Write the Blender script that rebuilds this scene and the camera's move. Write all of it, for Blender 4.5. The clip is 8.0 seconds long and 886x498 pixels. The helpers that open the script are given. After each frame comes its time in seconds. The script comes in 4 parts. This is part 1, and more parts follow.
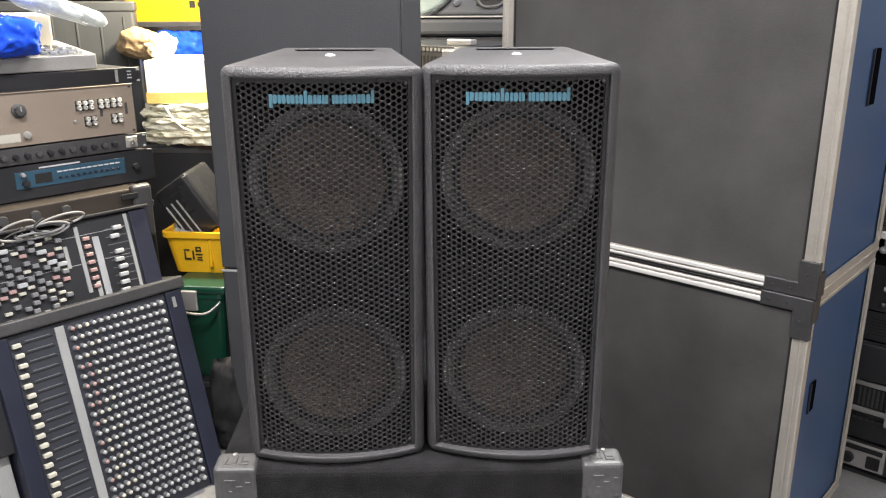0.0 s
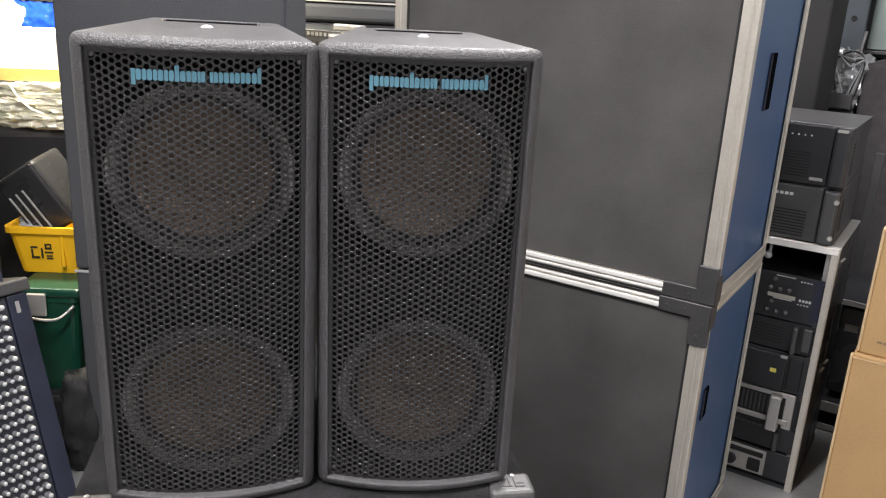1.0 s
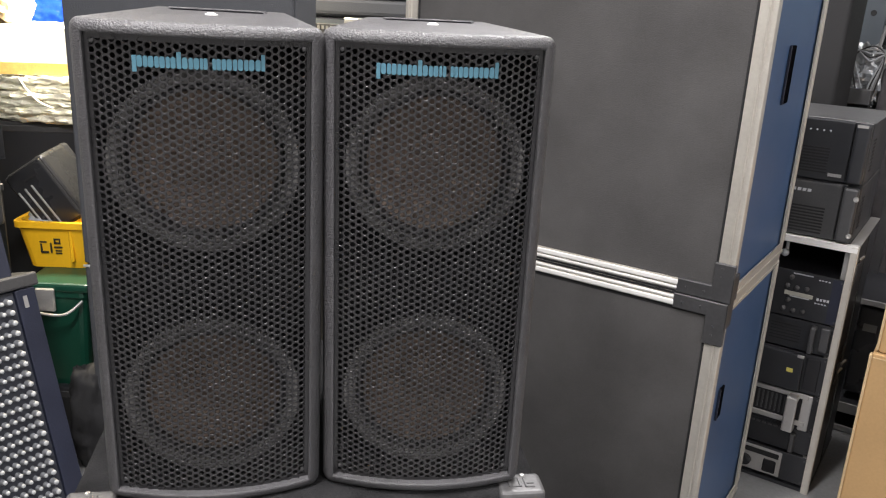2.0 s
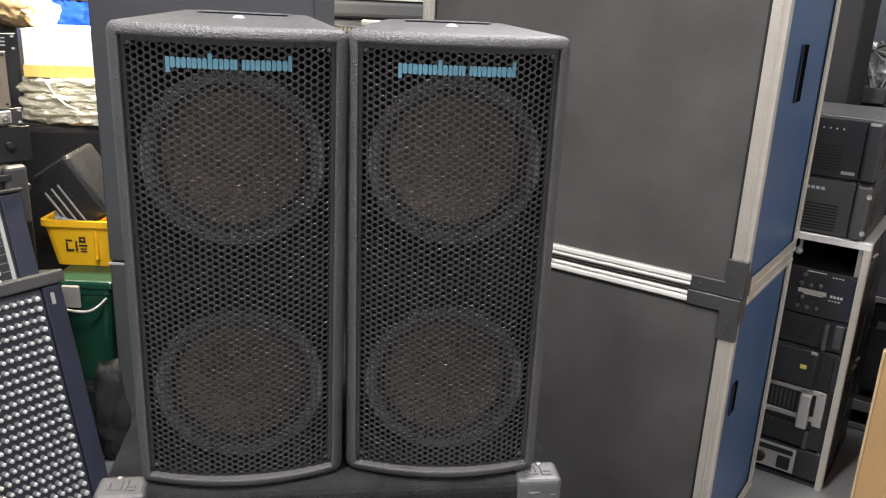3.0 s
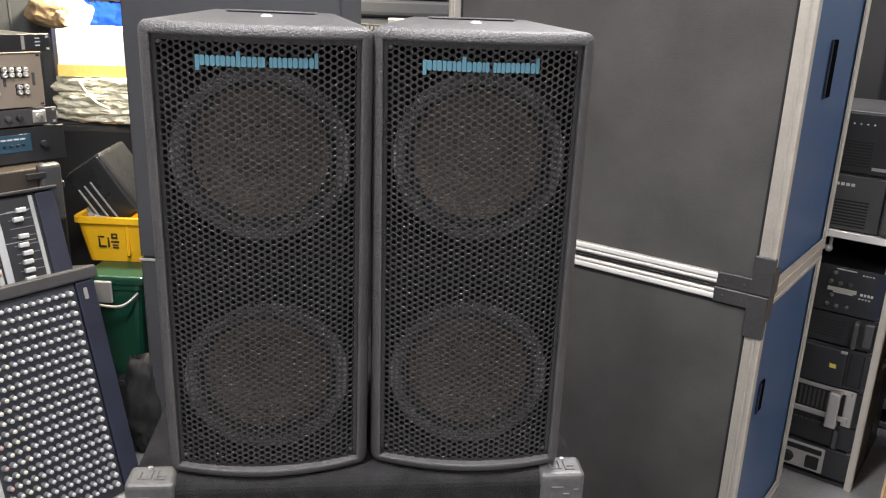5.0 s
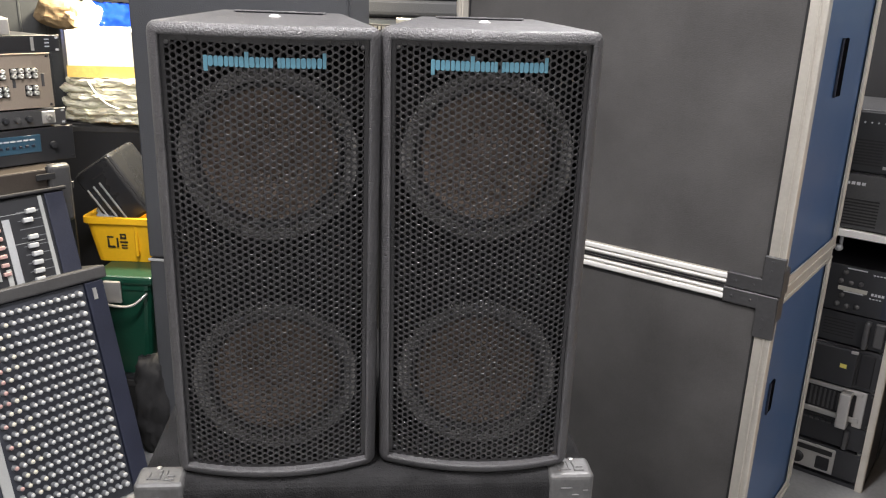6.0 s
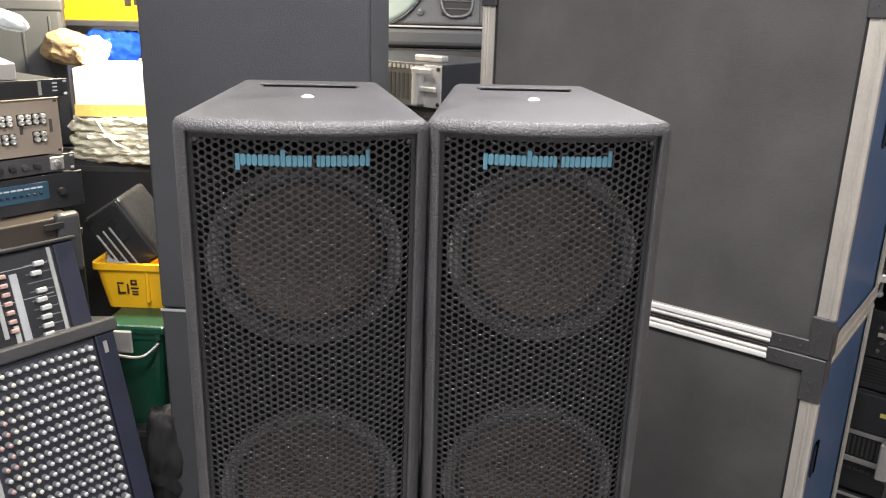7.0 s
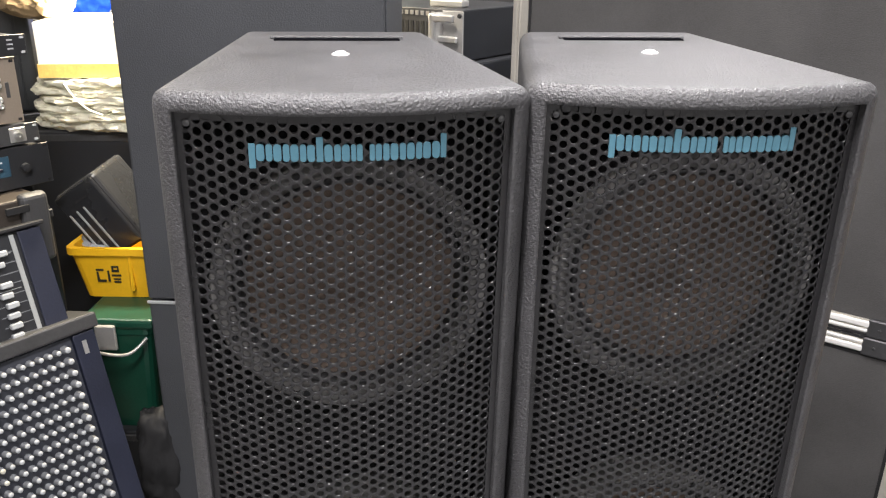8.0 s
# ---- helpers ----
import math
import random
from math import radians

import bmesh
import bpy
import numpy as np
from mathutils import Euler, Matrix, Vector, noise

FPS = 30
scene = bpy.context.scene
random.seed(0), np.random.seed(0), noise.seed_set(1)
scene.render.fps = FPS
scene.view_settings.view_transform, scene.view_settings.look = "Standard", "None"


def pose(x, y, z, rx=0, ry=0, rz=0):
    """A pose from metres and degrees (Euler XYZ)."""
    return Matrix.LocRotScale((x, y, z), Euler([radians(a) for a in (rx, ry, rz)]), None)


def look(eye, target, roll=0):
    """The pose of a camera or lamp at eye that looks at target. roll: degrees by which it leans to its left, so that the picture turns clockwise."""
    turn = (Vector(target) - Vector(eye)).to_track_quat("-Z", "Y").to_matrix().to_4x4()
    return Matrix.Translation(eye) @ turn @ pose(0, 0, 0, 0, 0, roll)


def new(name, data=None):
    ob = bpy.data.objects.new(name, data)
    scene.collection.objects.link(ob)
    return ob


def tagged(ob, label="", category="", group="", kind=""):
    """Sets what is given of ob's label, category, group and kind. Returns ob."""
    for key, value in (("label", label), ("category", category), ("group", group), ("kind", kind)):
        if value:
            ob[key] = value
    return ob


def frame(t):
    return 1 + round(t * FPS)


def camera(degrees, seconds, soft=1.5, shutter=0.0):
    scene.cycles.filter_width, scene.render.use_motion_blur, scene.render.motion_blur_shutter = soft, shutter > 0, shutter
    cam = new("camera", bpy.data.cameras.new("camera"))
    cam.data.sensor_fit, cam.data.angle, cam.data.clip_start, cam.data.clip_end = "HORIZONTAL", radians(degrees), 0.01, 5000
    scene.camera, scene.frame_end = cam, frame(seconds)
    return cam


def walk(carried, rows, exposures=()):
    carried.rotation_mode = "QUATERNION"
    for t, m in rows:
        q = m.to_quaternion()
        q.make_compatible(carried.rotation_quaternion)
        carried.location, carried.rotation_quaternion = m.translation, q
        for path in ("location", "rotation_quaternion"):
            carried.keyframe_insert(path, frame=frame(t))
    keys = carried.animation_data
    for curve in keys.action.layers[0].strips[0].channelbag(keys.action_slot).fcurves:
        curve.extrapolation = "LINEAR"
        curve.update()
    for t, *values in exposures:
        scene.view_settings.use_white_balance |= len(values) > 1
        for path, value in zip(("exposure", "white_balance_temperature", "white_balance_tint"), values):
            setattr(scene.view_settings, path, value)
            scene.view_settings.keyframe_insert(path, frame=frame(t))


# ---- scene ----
cam = camera(58.1, 8.0, soft=1.2)
PATH = [
    (0, (0.051, -0.078, 1.346), (0.013, 1.833, 0.758), -0.3),
    (0.5, (0.022, -0.007, 1.347), (0.130, 1.900, 0.753), 1.5),
    (1, (0.021, 0.061, 1.319), (0.294, 1.952, 0.726), 3.0),
    (1.5, (0.035, 0.096, 1.307), (0.299, 1.986, 0.710), 3.1),
    (2.8, (0.018, 0.052, 1.304), (0.228, 1.950, 0.708), 2.6),
    (3, (0.019, 0.049, 1.305), (0.226, 1.947, 0.710), 2.6),
    (3.5, (0.022, 0.042, 1.305), (0.213, 1.942, 0.709), 2.4),
    (4, (0.018, 0.040, 1.304), (0.189, 1.941, 0.707), 2.3),
    (4.5, (0.022, 0.038, 1.304), (0.176, 1.940, 0.704), 2.2),
    (6, (0.021, 0.041, 1.304), (0.142, 1.944, 0.701), 1.9),
    (6.5, (-0.008, 0.061, 1.315), (0.109, 1.964, 0.711), 1.7),
    (6.7, (-0.049, 0.082, 1.311), (0.096, 1.994, 0.743), 1.8),
    (7, (-0.032, 0.159, 1.390), (0.084, 2.065, 0.794), 1.6),
    (7.5, (-0.033, 0.300, 1.407), (0.076, 2.204, 0.805), 1.3),
    (7.8, (-0.069, 0.375, 1.380), (0.046, 2.260, 0.723), 1.2),
    (8, (-0.108, 0.438, 1.362), (0.040, 2.301, 0.652), 0.7),
]
walk(cam, [(t, look(eye, target, roll)) for t, eye, target, roll in PATH])

# ---- world and light ----
world = bpy.data.worlds.new("room_air")
scene.world = world
world.use_nodes = True
world.node_tree.nodes["Background"].inputs[0].default_value = (0.55, 0.6, 0.7, 1)
world.node_tree.nodes["Background"].inputs[1].default_value = 0.05


def unseen_lamp(x, y, z, sx, sy, power, colour, yaw=0):
    d = bpy.data.lights.new("unseen_lamp", "AREA")
    d.shape, d.size, d.size_y, d.energy, d.color = "RECTANGLE", sx, sy, power, colour
    ob = new("unseen_lamp", d)
    ob.matrix_world = pose(x, y, z, 0, 0, yaw)
    return ob


COOL = (1.0, 0.96, 0.965)
# ceiling lamps out of view; their places and powers are assumed
unseen_lamp(0.75, 2.25, 2.68, 1.2, 0.3, 62, COOL, 49)
unseen_lamp(-0.45, 0.55, 2.68, 1.2, 0.15, 86, COOL, 49)
unseen_lamp(0.45, -1.5, 2.68, 1.2, 0.3, 64, COOL, 49)
unseen_lamp(1.9, 0.9, 2.68, 1.2, 0.3, 30, COOL, 49)
unseen_lamp(-1.5, 3.3, 2.68, 1.2, 0.3, 30, (1.0, 0.93, 0.8), 49)
# lamp added unseen behind the tall cabinet, close over the wrapped goods it brightens
goods_fill = unseen_lamp(-0.62, 2.60, 1.72, 0.3, 0.08, 70, (1.0, 0.86, 0.62))
goods_fill.matrix_world = look((-0.62, 2.58, 1.72), (-0.92, 2.75, 1.0))

# ---- materials ----
def mat(name, colour, rough=0.5, metal=0.0, var=0.12, scale=8.0, fine=220.0, bump=0.05, spec=0.5, coat=0.0, dust=0.0):
    """A painted, moulded or metal surface with blotches, grain and fine relief."""
    m = bpy.data.materials.new(name)
    m.use_nodes = True
    n, l = m.node_tree.nodes, m.node_tree.links
    p = n["Principled BSDF"]
    tc = n.new("ShaderNodeTexCoord")
    big, small = n.new("ShaderNodeTexNoise"), n.new("ShaderNodeTexNoise")
    big.inputs["Scale"].default_value, small.inputs["Scale"].default_value = scale, fine
    big.inputs["Detail"].default_value, small.inputs["Detail"].default_value = 5.0, 3.0
    l.new(tc.outputs["Object"], big.inputs["Vector"])
    l.new(tc.outputs["Object"], small.inputs["Vector"])
    add = n.new("ShaderNodeMath")
    add.operation = "MULTIPLY_ADD"
    l.new(small.outputs["Fac"], add.inputs[0])
    add.inputs[1].default_value = 0.5
    l.new(big.outputs["Fac"], add.inputs[2])
    ramp = n.new("ShaderNodeValToRGB")
    lo = [max(0.0, c * (1 - var)) for c in colour]
    hi = [min(1.0, c * (1 + var) + dust) for c in colour]
    ramp.color_ramp.elements[0].color, ramp.color_ramp.elements[1].color = (*lo, 1), (*hi, 1)
    ramp.color_ramp.elements[0].position, ramp.color_ramp.elements[1].position = 0.45, 1.05
    l.new(add.outputs[0], ramp.inputs[0])
    l.new(ramp.outputs[0], p.inputs["Base Color"])
    rr = n.new("ShaderNodeMapRange")
    rr.inputs["To Min"].default_value, rr.inputs["To Max"].default_value = max(0.02, rough - 0.1), min(1.0, rough + 0.1)
    l.new(big.outputs["Fac"], rr.inputs["Value"])
    l.new(rr.outputs[0], p.inputs["Roughness"])
    p.inputs["Metallic"].default_value = metal
    p.inputs["Specular IOR Level"].default_value = spec
    p.inputs["Coat Weight"].default_value = coat
    if bump:
        b = n.new("ShaderNodeBump")
        b.inputs["Strength"].default_value, b.inputs["Distance"].default_value = min(1.0, bump * 4), 0.002
        l.new(small.outputs["Fac"], b.inputs["Height"])
        l.new(b.outputs[0], p.inputs["Normal"])
    return m


M = {}
M["textured_black"] = mat("textured_black", (0.056, 0.055, 0.058), 0.45, var=0.25, scale=16, fine=430, bump=0.22, spec=0.75)
M["grille"] = mat("grille_black", (0.0165, 0.016, 0.0175), 0.29, 0.0, fine=400, bump=0.02, spec=0.8)
M["cone"] = mat("paper_cone", (0.21, 0.163, 0.134), 0.85, var=0.2, fine=260, bump=0.08, spec=0.2)
M["surround"] = mat("surround", (0.04, 0.04, 0.043), 0.5, var=0.15)
M["basket"] = mat("basket", (0.19, 0.186, 0.182), 0.75, 0.0, var=0.12, spec=0.2)
M["inner_black"] = mat("inner_black", (0.012, 0.012, 0.013), 0.8)
M["logo_cyan"] = mat("logo_cyan", (0.095, 0.235, 0.31), 0.45, var=0.12, bump=0.0)
M["zinc"] = mat("zinc", (0.62, 0.61, 0.59), 0.35, 0.9, var=0.15, fine=120)
M["white_cap"] = mat("white_cap", (0.8, 0.8, 0.78), 0.4)
M["carpet_grey"] = mat("carpet_grey", (0.085, 0.080, 0.084), 0.95, var=0.25, scale=26, fine=420, bump=0.2, spec=0.15)
M["panel_blue"] = mat("panel_blue_grey", (0.06, 0.072, 0.085), 0.5, var=0.15)
# near-black without gloss: the shade inside holes, laid on as colour
M["hole_shade"] = mat("hole_shade_black", (0.004, 0.004, 0.005), 1.0, bump=0.0, spec=0.0)
M["brown_metal"] = mat("brown_metal", (0.052, 0.043, 0.036), 0.45, 0.2, var=0.2)
M["carpet"] = mat("carpet", (0.017, 0.017, 0.018), 0.95, var=0.35, scale=26, fine=420, bump=0.25, spec=0.15, dust=0.01)
M["corner_metal"] = mat("corner_metal", (0.13, 0.13, 0.13), 0.45, 0.45, var=0.3, scale=30, fine=140, bump=0.05)
M["case_grey"] = mat("case_grey", (0.070, 0.068, 0.067), 0.65, var=0.25, scale=5.0, fine=620, bump=0.08, spec=0.25, dust=0.012)
M["case_blue"] = mat("case_blue", (0.040, 0.082, 0.175), 0.42, var=0.12, scale=4, fine=260, bump=0.05)
M["alu"] = mat("alu_edge", (0.60, 0.57, 0.51), 0.4, 0.55, var=0.1, scale=12, fine=160, bump=0.02)
M["alu_bright"] = mat("alu_bright", (0.84, 0.83, 0.80), 0.42, 0.15, var=0.05, scale=12, fine=160, bump=0.0)
M["bracket"] = mat("bracket_dark", (0.055, 0.055, 0.057), 0.42, 0.2, var=0.25, fine=120, bump=0.05)
M["cab_grey"] = mat("cabinet_grey", (0.046, 0.049, 0.055), 0.6, var=0.14, scale=5, fine=300, bump=0.12)
M["rack_black"] = mat("rack_black", (0.022, 0.023, 0.026), 0.4, var=0.2, fine=200, bump=0.03)
M["rack_dark"] = mat("rack_dark", (0.012, 0.012, 0.014), 0.5)
M["rack_grey"] = mat("rack_grey", (0.085, 0.085, 0.087), 0.42, 0.4, var=0.15)
M["silver"] = mat("silver_panel", (0.52, 0.51, 0.49), 0.36, 0.6, var=0.12)
M["beige"] = mat("beige_panel", (0.27, 0.225, 0.18), 0.5, 0.15, var=0.1, scale=5)
M["blue_panel"] = mat("blue_panel", (0.03, 0.075, 0.115), 0.35, var=0.12)
M["navy"] = mat("navy_paint", (0.014, 0.017, 0.033), 0.5, var=0.25)
M["mixer_face"] = mat("mixer_face", (0.032, 0.035, 0.045), 0.5, var=0.25, scale=20)
M["knob_grey"] = mat("knob_grey", (0.16, 0.165, 0.175), 0.45)
M["cap_cream"] = mat("cap_cream", (0.46, 0.45, 0.39), 0.45)
M["cap_white"] = mat("cap_lightgrey", (0.36, 0.375, 0.39), 0.45)
M["cap_red"] = mat("cap_pink", (0.34, 0.22, 0.21), 0.45)
M["strip_grey"] = mat("strip_grey", (0.33, 0.34, 0.335), 0.5)
M["yellow"] = mat("yellow_plastic", (0.85, 0.47, 0.015), 0.42, var=0.08, fine=120, bump=0.03)
M["green"] = mat("green_plastic", (0.006, 0.050, 0.030), 0.35, var=0.2)
M["black_plastic"] = mat("black_plastic", (0.022, 0.023, 0.026), 0.28, var=0.2)
M["dark_box"] = mat("dark_box", (0.030, 0.033, 0.036), 0.5, var=0.15)
M["white_card"] = mat("white_card", (0.85, 0.84, 0.80), 0.6, var=0.04)
M["carton"] = mat("carton", (0.46, 0.29, 0.13), 0.75, var=0.1, scale=5, fine=140, bump=0.04)
M["carton_edge"] = mat("carton_edge", (0.6, 0.44, 0.25), 0.8, var=0.2)
M["paper"] = mat("brown_paper", (0.22, 0.155, 0.085), 0.6, var=0.12, scale=16)
M["gold"] = mat("gold_wrap", (0.80, 0.55, 0.17), 0.35, var=0.2, scale=30)
M["wrap_band"] = mat("wrap_band", (0.62, 0.55, 0.42), 0.3)
M["cable_grey"] = mat("cable_grey", (0.22, 0.22, 0.22), 0.5)
M["cable_black"] = mat("cable_black", (0.02, 0.02, 0.02), 0.45)
M["floor_tile"] = mat("floor_tile", (0.21, 0.212, 0.215), 0.4, var=0.25, scale=3, fine=90, bump=0.03)
M["wall"] = mat("wall_paint", (0.45, 0.45, 0.445), 0.8, var=0.08, scale=2)
M["ceiling"] = mat("ceiling_paint", (0.6, 0.6, 0.6), 0.85, var=0.05, scale=2)
M["ink"] = mat("ink", (0.02, 0.018, 0.01), 0.6, bump=0.0)
M["print_light"] = mat("print_light", (0.55, 0.56, 0.58), 0.5, bump=0.0)
M["led_yellow"] = mat("sticker_yellow", (0.75, 0.66, 0.15), 0.5, bump=0.0)
M["green_grille"] = mat("green_grille", (0.20, 0.245, 0.23), 0.55, var=0.15, fine=500, bump=0.2)


def film(name, colour, rough, trans, scale):
    """Crumpled plastic film: thin, glossy, half see-through."""
    m = mat(name, colour, rough, var=0.1, scale=scale, fine=60, bump=0.2)
    p = m.node_tree.nodes["Principled BSDF"]
    p.inputs["Transmission Weight"].default_value = trans
    p.inputs["IOR"].default_value = 1.2
    return m


M["film_clear"] = film("film_clear", (0.95, 0.90, 0.74), 0.12, 0.25, 18)
M["film_blue"] = film("film_blue", (0.02, 0.09, 0.72), 0.12, 0.1, 18)
M["film_bubble"] = film("film_bubble", (0.80, 0.86, 0.90), 0.25, 0.55, 30)
M["film_silver"] = film("film_silver", (0.6, 0.62, 0.64), 0.2, 0.0, 18)
M["film_silver"].node_tree.nodes["Principled BSDF"].inputs["Metallic"].default_value = 0.6

# ---- building helpers ----
GRID = -41.0
UX, UY = math.cos(radians(GRID)), math.sin(radians(GRID))


def on_grid(u, v, z, yaw=0.0, rx=0.0, ry=0.0):
    """A pose in the store's own grid: u along the front of the flight cases, v away from it."""
    return pose(u * UX - v * UY, u * UY + v * UX, z, rx, ry, GRID + yaw)


def facing_left_row(u, v, z, rx=0.0):
    """Pose for things of the left row: local x runs along the row, y into its depth."""
    return on_grid(u + 0.013, v - 0.035, z, 90.0) @ pose(0, 0, 0, rx)


def thing(name, m, label, category, group="", kind=""):
    ob = new(name)
    ob.empty_display_size = 0.05
    ob.matrix_world = m
    return tagged(ob, label, category, group, kind)


def part(name, bm, material, parent, label="", m=None, smooth=False):
    me = bpy.data.meshes.new(name)
    bm.normal_update()
    bm.to_mesh(me)
    bm.free()
    return part_of(name, me, material, parent, label, m, smooth)


def part_of(name, me, material, parent, label="", m=None, smooth=False):
    """An object on a mesh that others may share."""
    if not me.materials:
        me.materials.append(M[material])
    if smooth:
        me.polygons.foreach_set("use_smooth", [True] * len(me.polygons))
    ob = new(name, me)
    ob.parent = parent
    if m is not None:
        ob.matrix_local = m
    if label:
        ob["label"] = label
    return ob


def mesh_of(name, bm, material, smooth=False):
    me = bpy.data.meshes.new(name)
    bm.to_mesh(me)
    bm.free()
    me.materials.append(M[material])
    if smooth:
        me.polygons.foreach_set("use_smooth", [True] * len(me.polygons))
    return me


def setting(name, bm, material, label, m=None):
    me = mesh_of(name, bm, material)
    ob = new(name, me)
    if m is not None:
        ob.matrix_world = m
    return tagged(ob, label, name.split("_")[0], kind="structure")


def box(xs, ys, zs, bev=0.0, seg=2, bm=None, m=None):
    """A block between the given limits, its edges rounded by bev, added to bm."""
    bm = bm or bmesh.new()
    c = Vector(((xs[0] + xs[1]) / 2, (ys[0] + ys[1]) / 2, (zs[0] + zs[1]) / 2))
    s = Matrix.Diagonal((xs[1] - xs[0], ys[1] - ys[0], zs[1] - zs[0], 1))
    vs = bmesh.ops.create_cube(bm, size=1, matrix=(m or Matrix()) @ Matrix.Translation(c) @ s)["verts"]
    if bev:
        es = list({e for v in vs for e in v.link_edges})
        bmesh.ops.bevel(bm, geom=es, offset=bev, segments=seg, affect="EDGES", profile=0.5)
    return bm


def rod(p, q, r, n=12, bm=None, r2=None):
    """A round bar from p to q."""
    bm = bm or bmesh.new()
    p, q = Vector(p), Vector(q)
    d = q - p
    m = Matrix.Translation((p + q) / 2) @ d.to_track_quat("Z", "Y").to_matrix().to_4x4()
    bmesh.ops.create_cone(bm, cap_ends=True, segments=n, radius1=r, radius2=r if r2 is None else r2, depth=d.length, matrix=m)
    return bm


def lathe(profile, n=32, bm=None, m=None):
    """A turned shape about -y: profile of (radius, y)."""
    bm = bm or bmesh.new()
    m = m or Matrix()
    rings = []
    for r, y in profile:
        if r < 1e-6:
            rings.append([bm.verts.new(m @ Vector((0, y, 0)))])
        else:
            rings.append([bm.verts.new(m @ Vector((r * math.cos(2 * math.pi * i / n), y, r * math.sin(2 * math.pi * i / n)))) for i in range(n)])
    for a, b in zip(rings, rings[1:]):
        for i in range(n):
            j = (i + 1) % n
            q = [a[i % len(a)], a[j % len(a)], b[j % len(b)], b[i % len(b)]]
            f = []
            for v in q:
                if v not in f:
                    f.append(v)
            if len(f) > 2:
                bm.faces.new(f)
    bmesh.ops.recalc_face_normals(bm, faces=bm.faces)
    return bm


def hose(points, r, n=8):
    """A cable through the points, smoothly, as a mesh."""
    pts = [Vector(p) for p in points]
    fine = []
    for i in range(len(pts) - 1):
        a, b, c, d = pts[max(0, i - 1)], pts[i], pts[i + 1], pts[min(len(pts) - 1, i + 2)]
        for k in range(6):
            t = k / 6
            fine.append(0.5 * ((2 * b) + (c - a) * t + (2 * a - 5 * b + 4 * c - d) * t * t + (3 * b - a - 3 * c + d) * t ** 3))
    fine.append(pts[-1])
    bm = bmesh.new()
    rings = []
    for i, p in enumerate(fine):
        d = (fine[min(i + 1, len(fine) - 1)] - fine[max(0, i - 1)]).normalized()
        q = d.to_track_quat("Z", "Y")
        rings.append([bm.verts.new(p + q @ Vector((r * math.cos(2 * math.pi * k / n), r * math.sin(2 * math.pi * k / n), 0))) for k in range(n)])
    for a, b in zip(rings, rings[1:]):
        for k in range(n):
            bm.faces.new((a[k], a[(k + 1) % n], b[(k + 1) % n], b[k]))
    bm.faces.new(rings[0][::-1])
    bm.faces.new(rings[-1])
    return bm


def crumple(sx, sy, sz, amp, seed, n=22, fold=7.0):
    """A crumpled bag: a rounded block pushed in and out by sharp folds."""
    bm = bmesh.new()
    bmesh.ops.create_uvsphere(bm, u_segments=n * 2, v_segments=n, radius=1)
    for v in bm.verts:
        p = v.co.copy()
        k = (abs(p.x) ** 3.2 + abs(p.y) ** 3.2 + abs(p.z) ** 3.2) ** (-1 / 3.2)
        q = Vector((p.x * k * sx / 2, p.y * k * sy / 2, p.z * k * sz / 2))
        w = Vector((q.x * fold + seed, q.y * fold, q.z * fold * 1.6 + 0.4 * q.x * fold))
        h = (1 - abs(noise.noise(w * 1.6))) ** 2 + 0.6 * (1 - abs(noise.noise(w * 4.3 + Vector((seed, 2, 5))))) ** 2
        v.co = q + p * (amp * (h - 0.85))
        v.co.z = max(v.co.z, -sz / 2)
    bmesh.ops.triangulate(bm, faces=bm.faces[:])
    return bm

# ---- the room ----
def room():
    u0, u1, v0, v1, top = -3.6, 2.6, -2.6, 4.4, 2.75
    g = on_grid(0, 0, 0)
    setting("floor", box((u0, u1), (v0, v1), (-0.1, 0)), "floor_tile", "grey vinyl tile floor of a store room", g)
    setting("ceiling", box((u0, u1), (v0, v1), (top, top + 0.1)), "ceiling", "plain pale ceiling", g)
    setting("wall_west", box((u0 - 0.1, u0), (v0, v1), (0, top)), "wall", "plain grey painted wall", g)
    setting("wall_east", box((u1, u1 + 0.1), (v0, v1), (0, top)), "wall", "plain grey painted wall", g)
    setting("wall_north", box((u0, u1), (v1, v1 + 0.1), (0, top)), "wall", "plain grey painted wall", g)
    setting("wall_south", box((u0, u1), (v0 - 0.1, v0), (0, top)), "wall", "plain grey painted wall", g)


room()

# ---- the pair of loudspeakers ----
SP_W, SP_BACK, SP_H, SP_D, SP_BOW = 0.271, 0.199, 0.604, 0.332, 0.028
GRILLE_Y = 0.0105
SP_R = ((SP_W / 2) ** 2 + SP_BOW ** 2) / (2 * SP_BOW)


def bow(x):
    """How far the bowed front stands before its side edges at x."""
    return -(math.sqrt(max(0.0, SP_R ** 2 - x * x)) - (SP_R - SP_BOW))


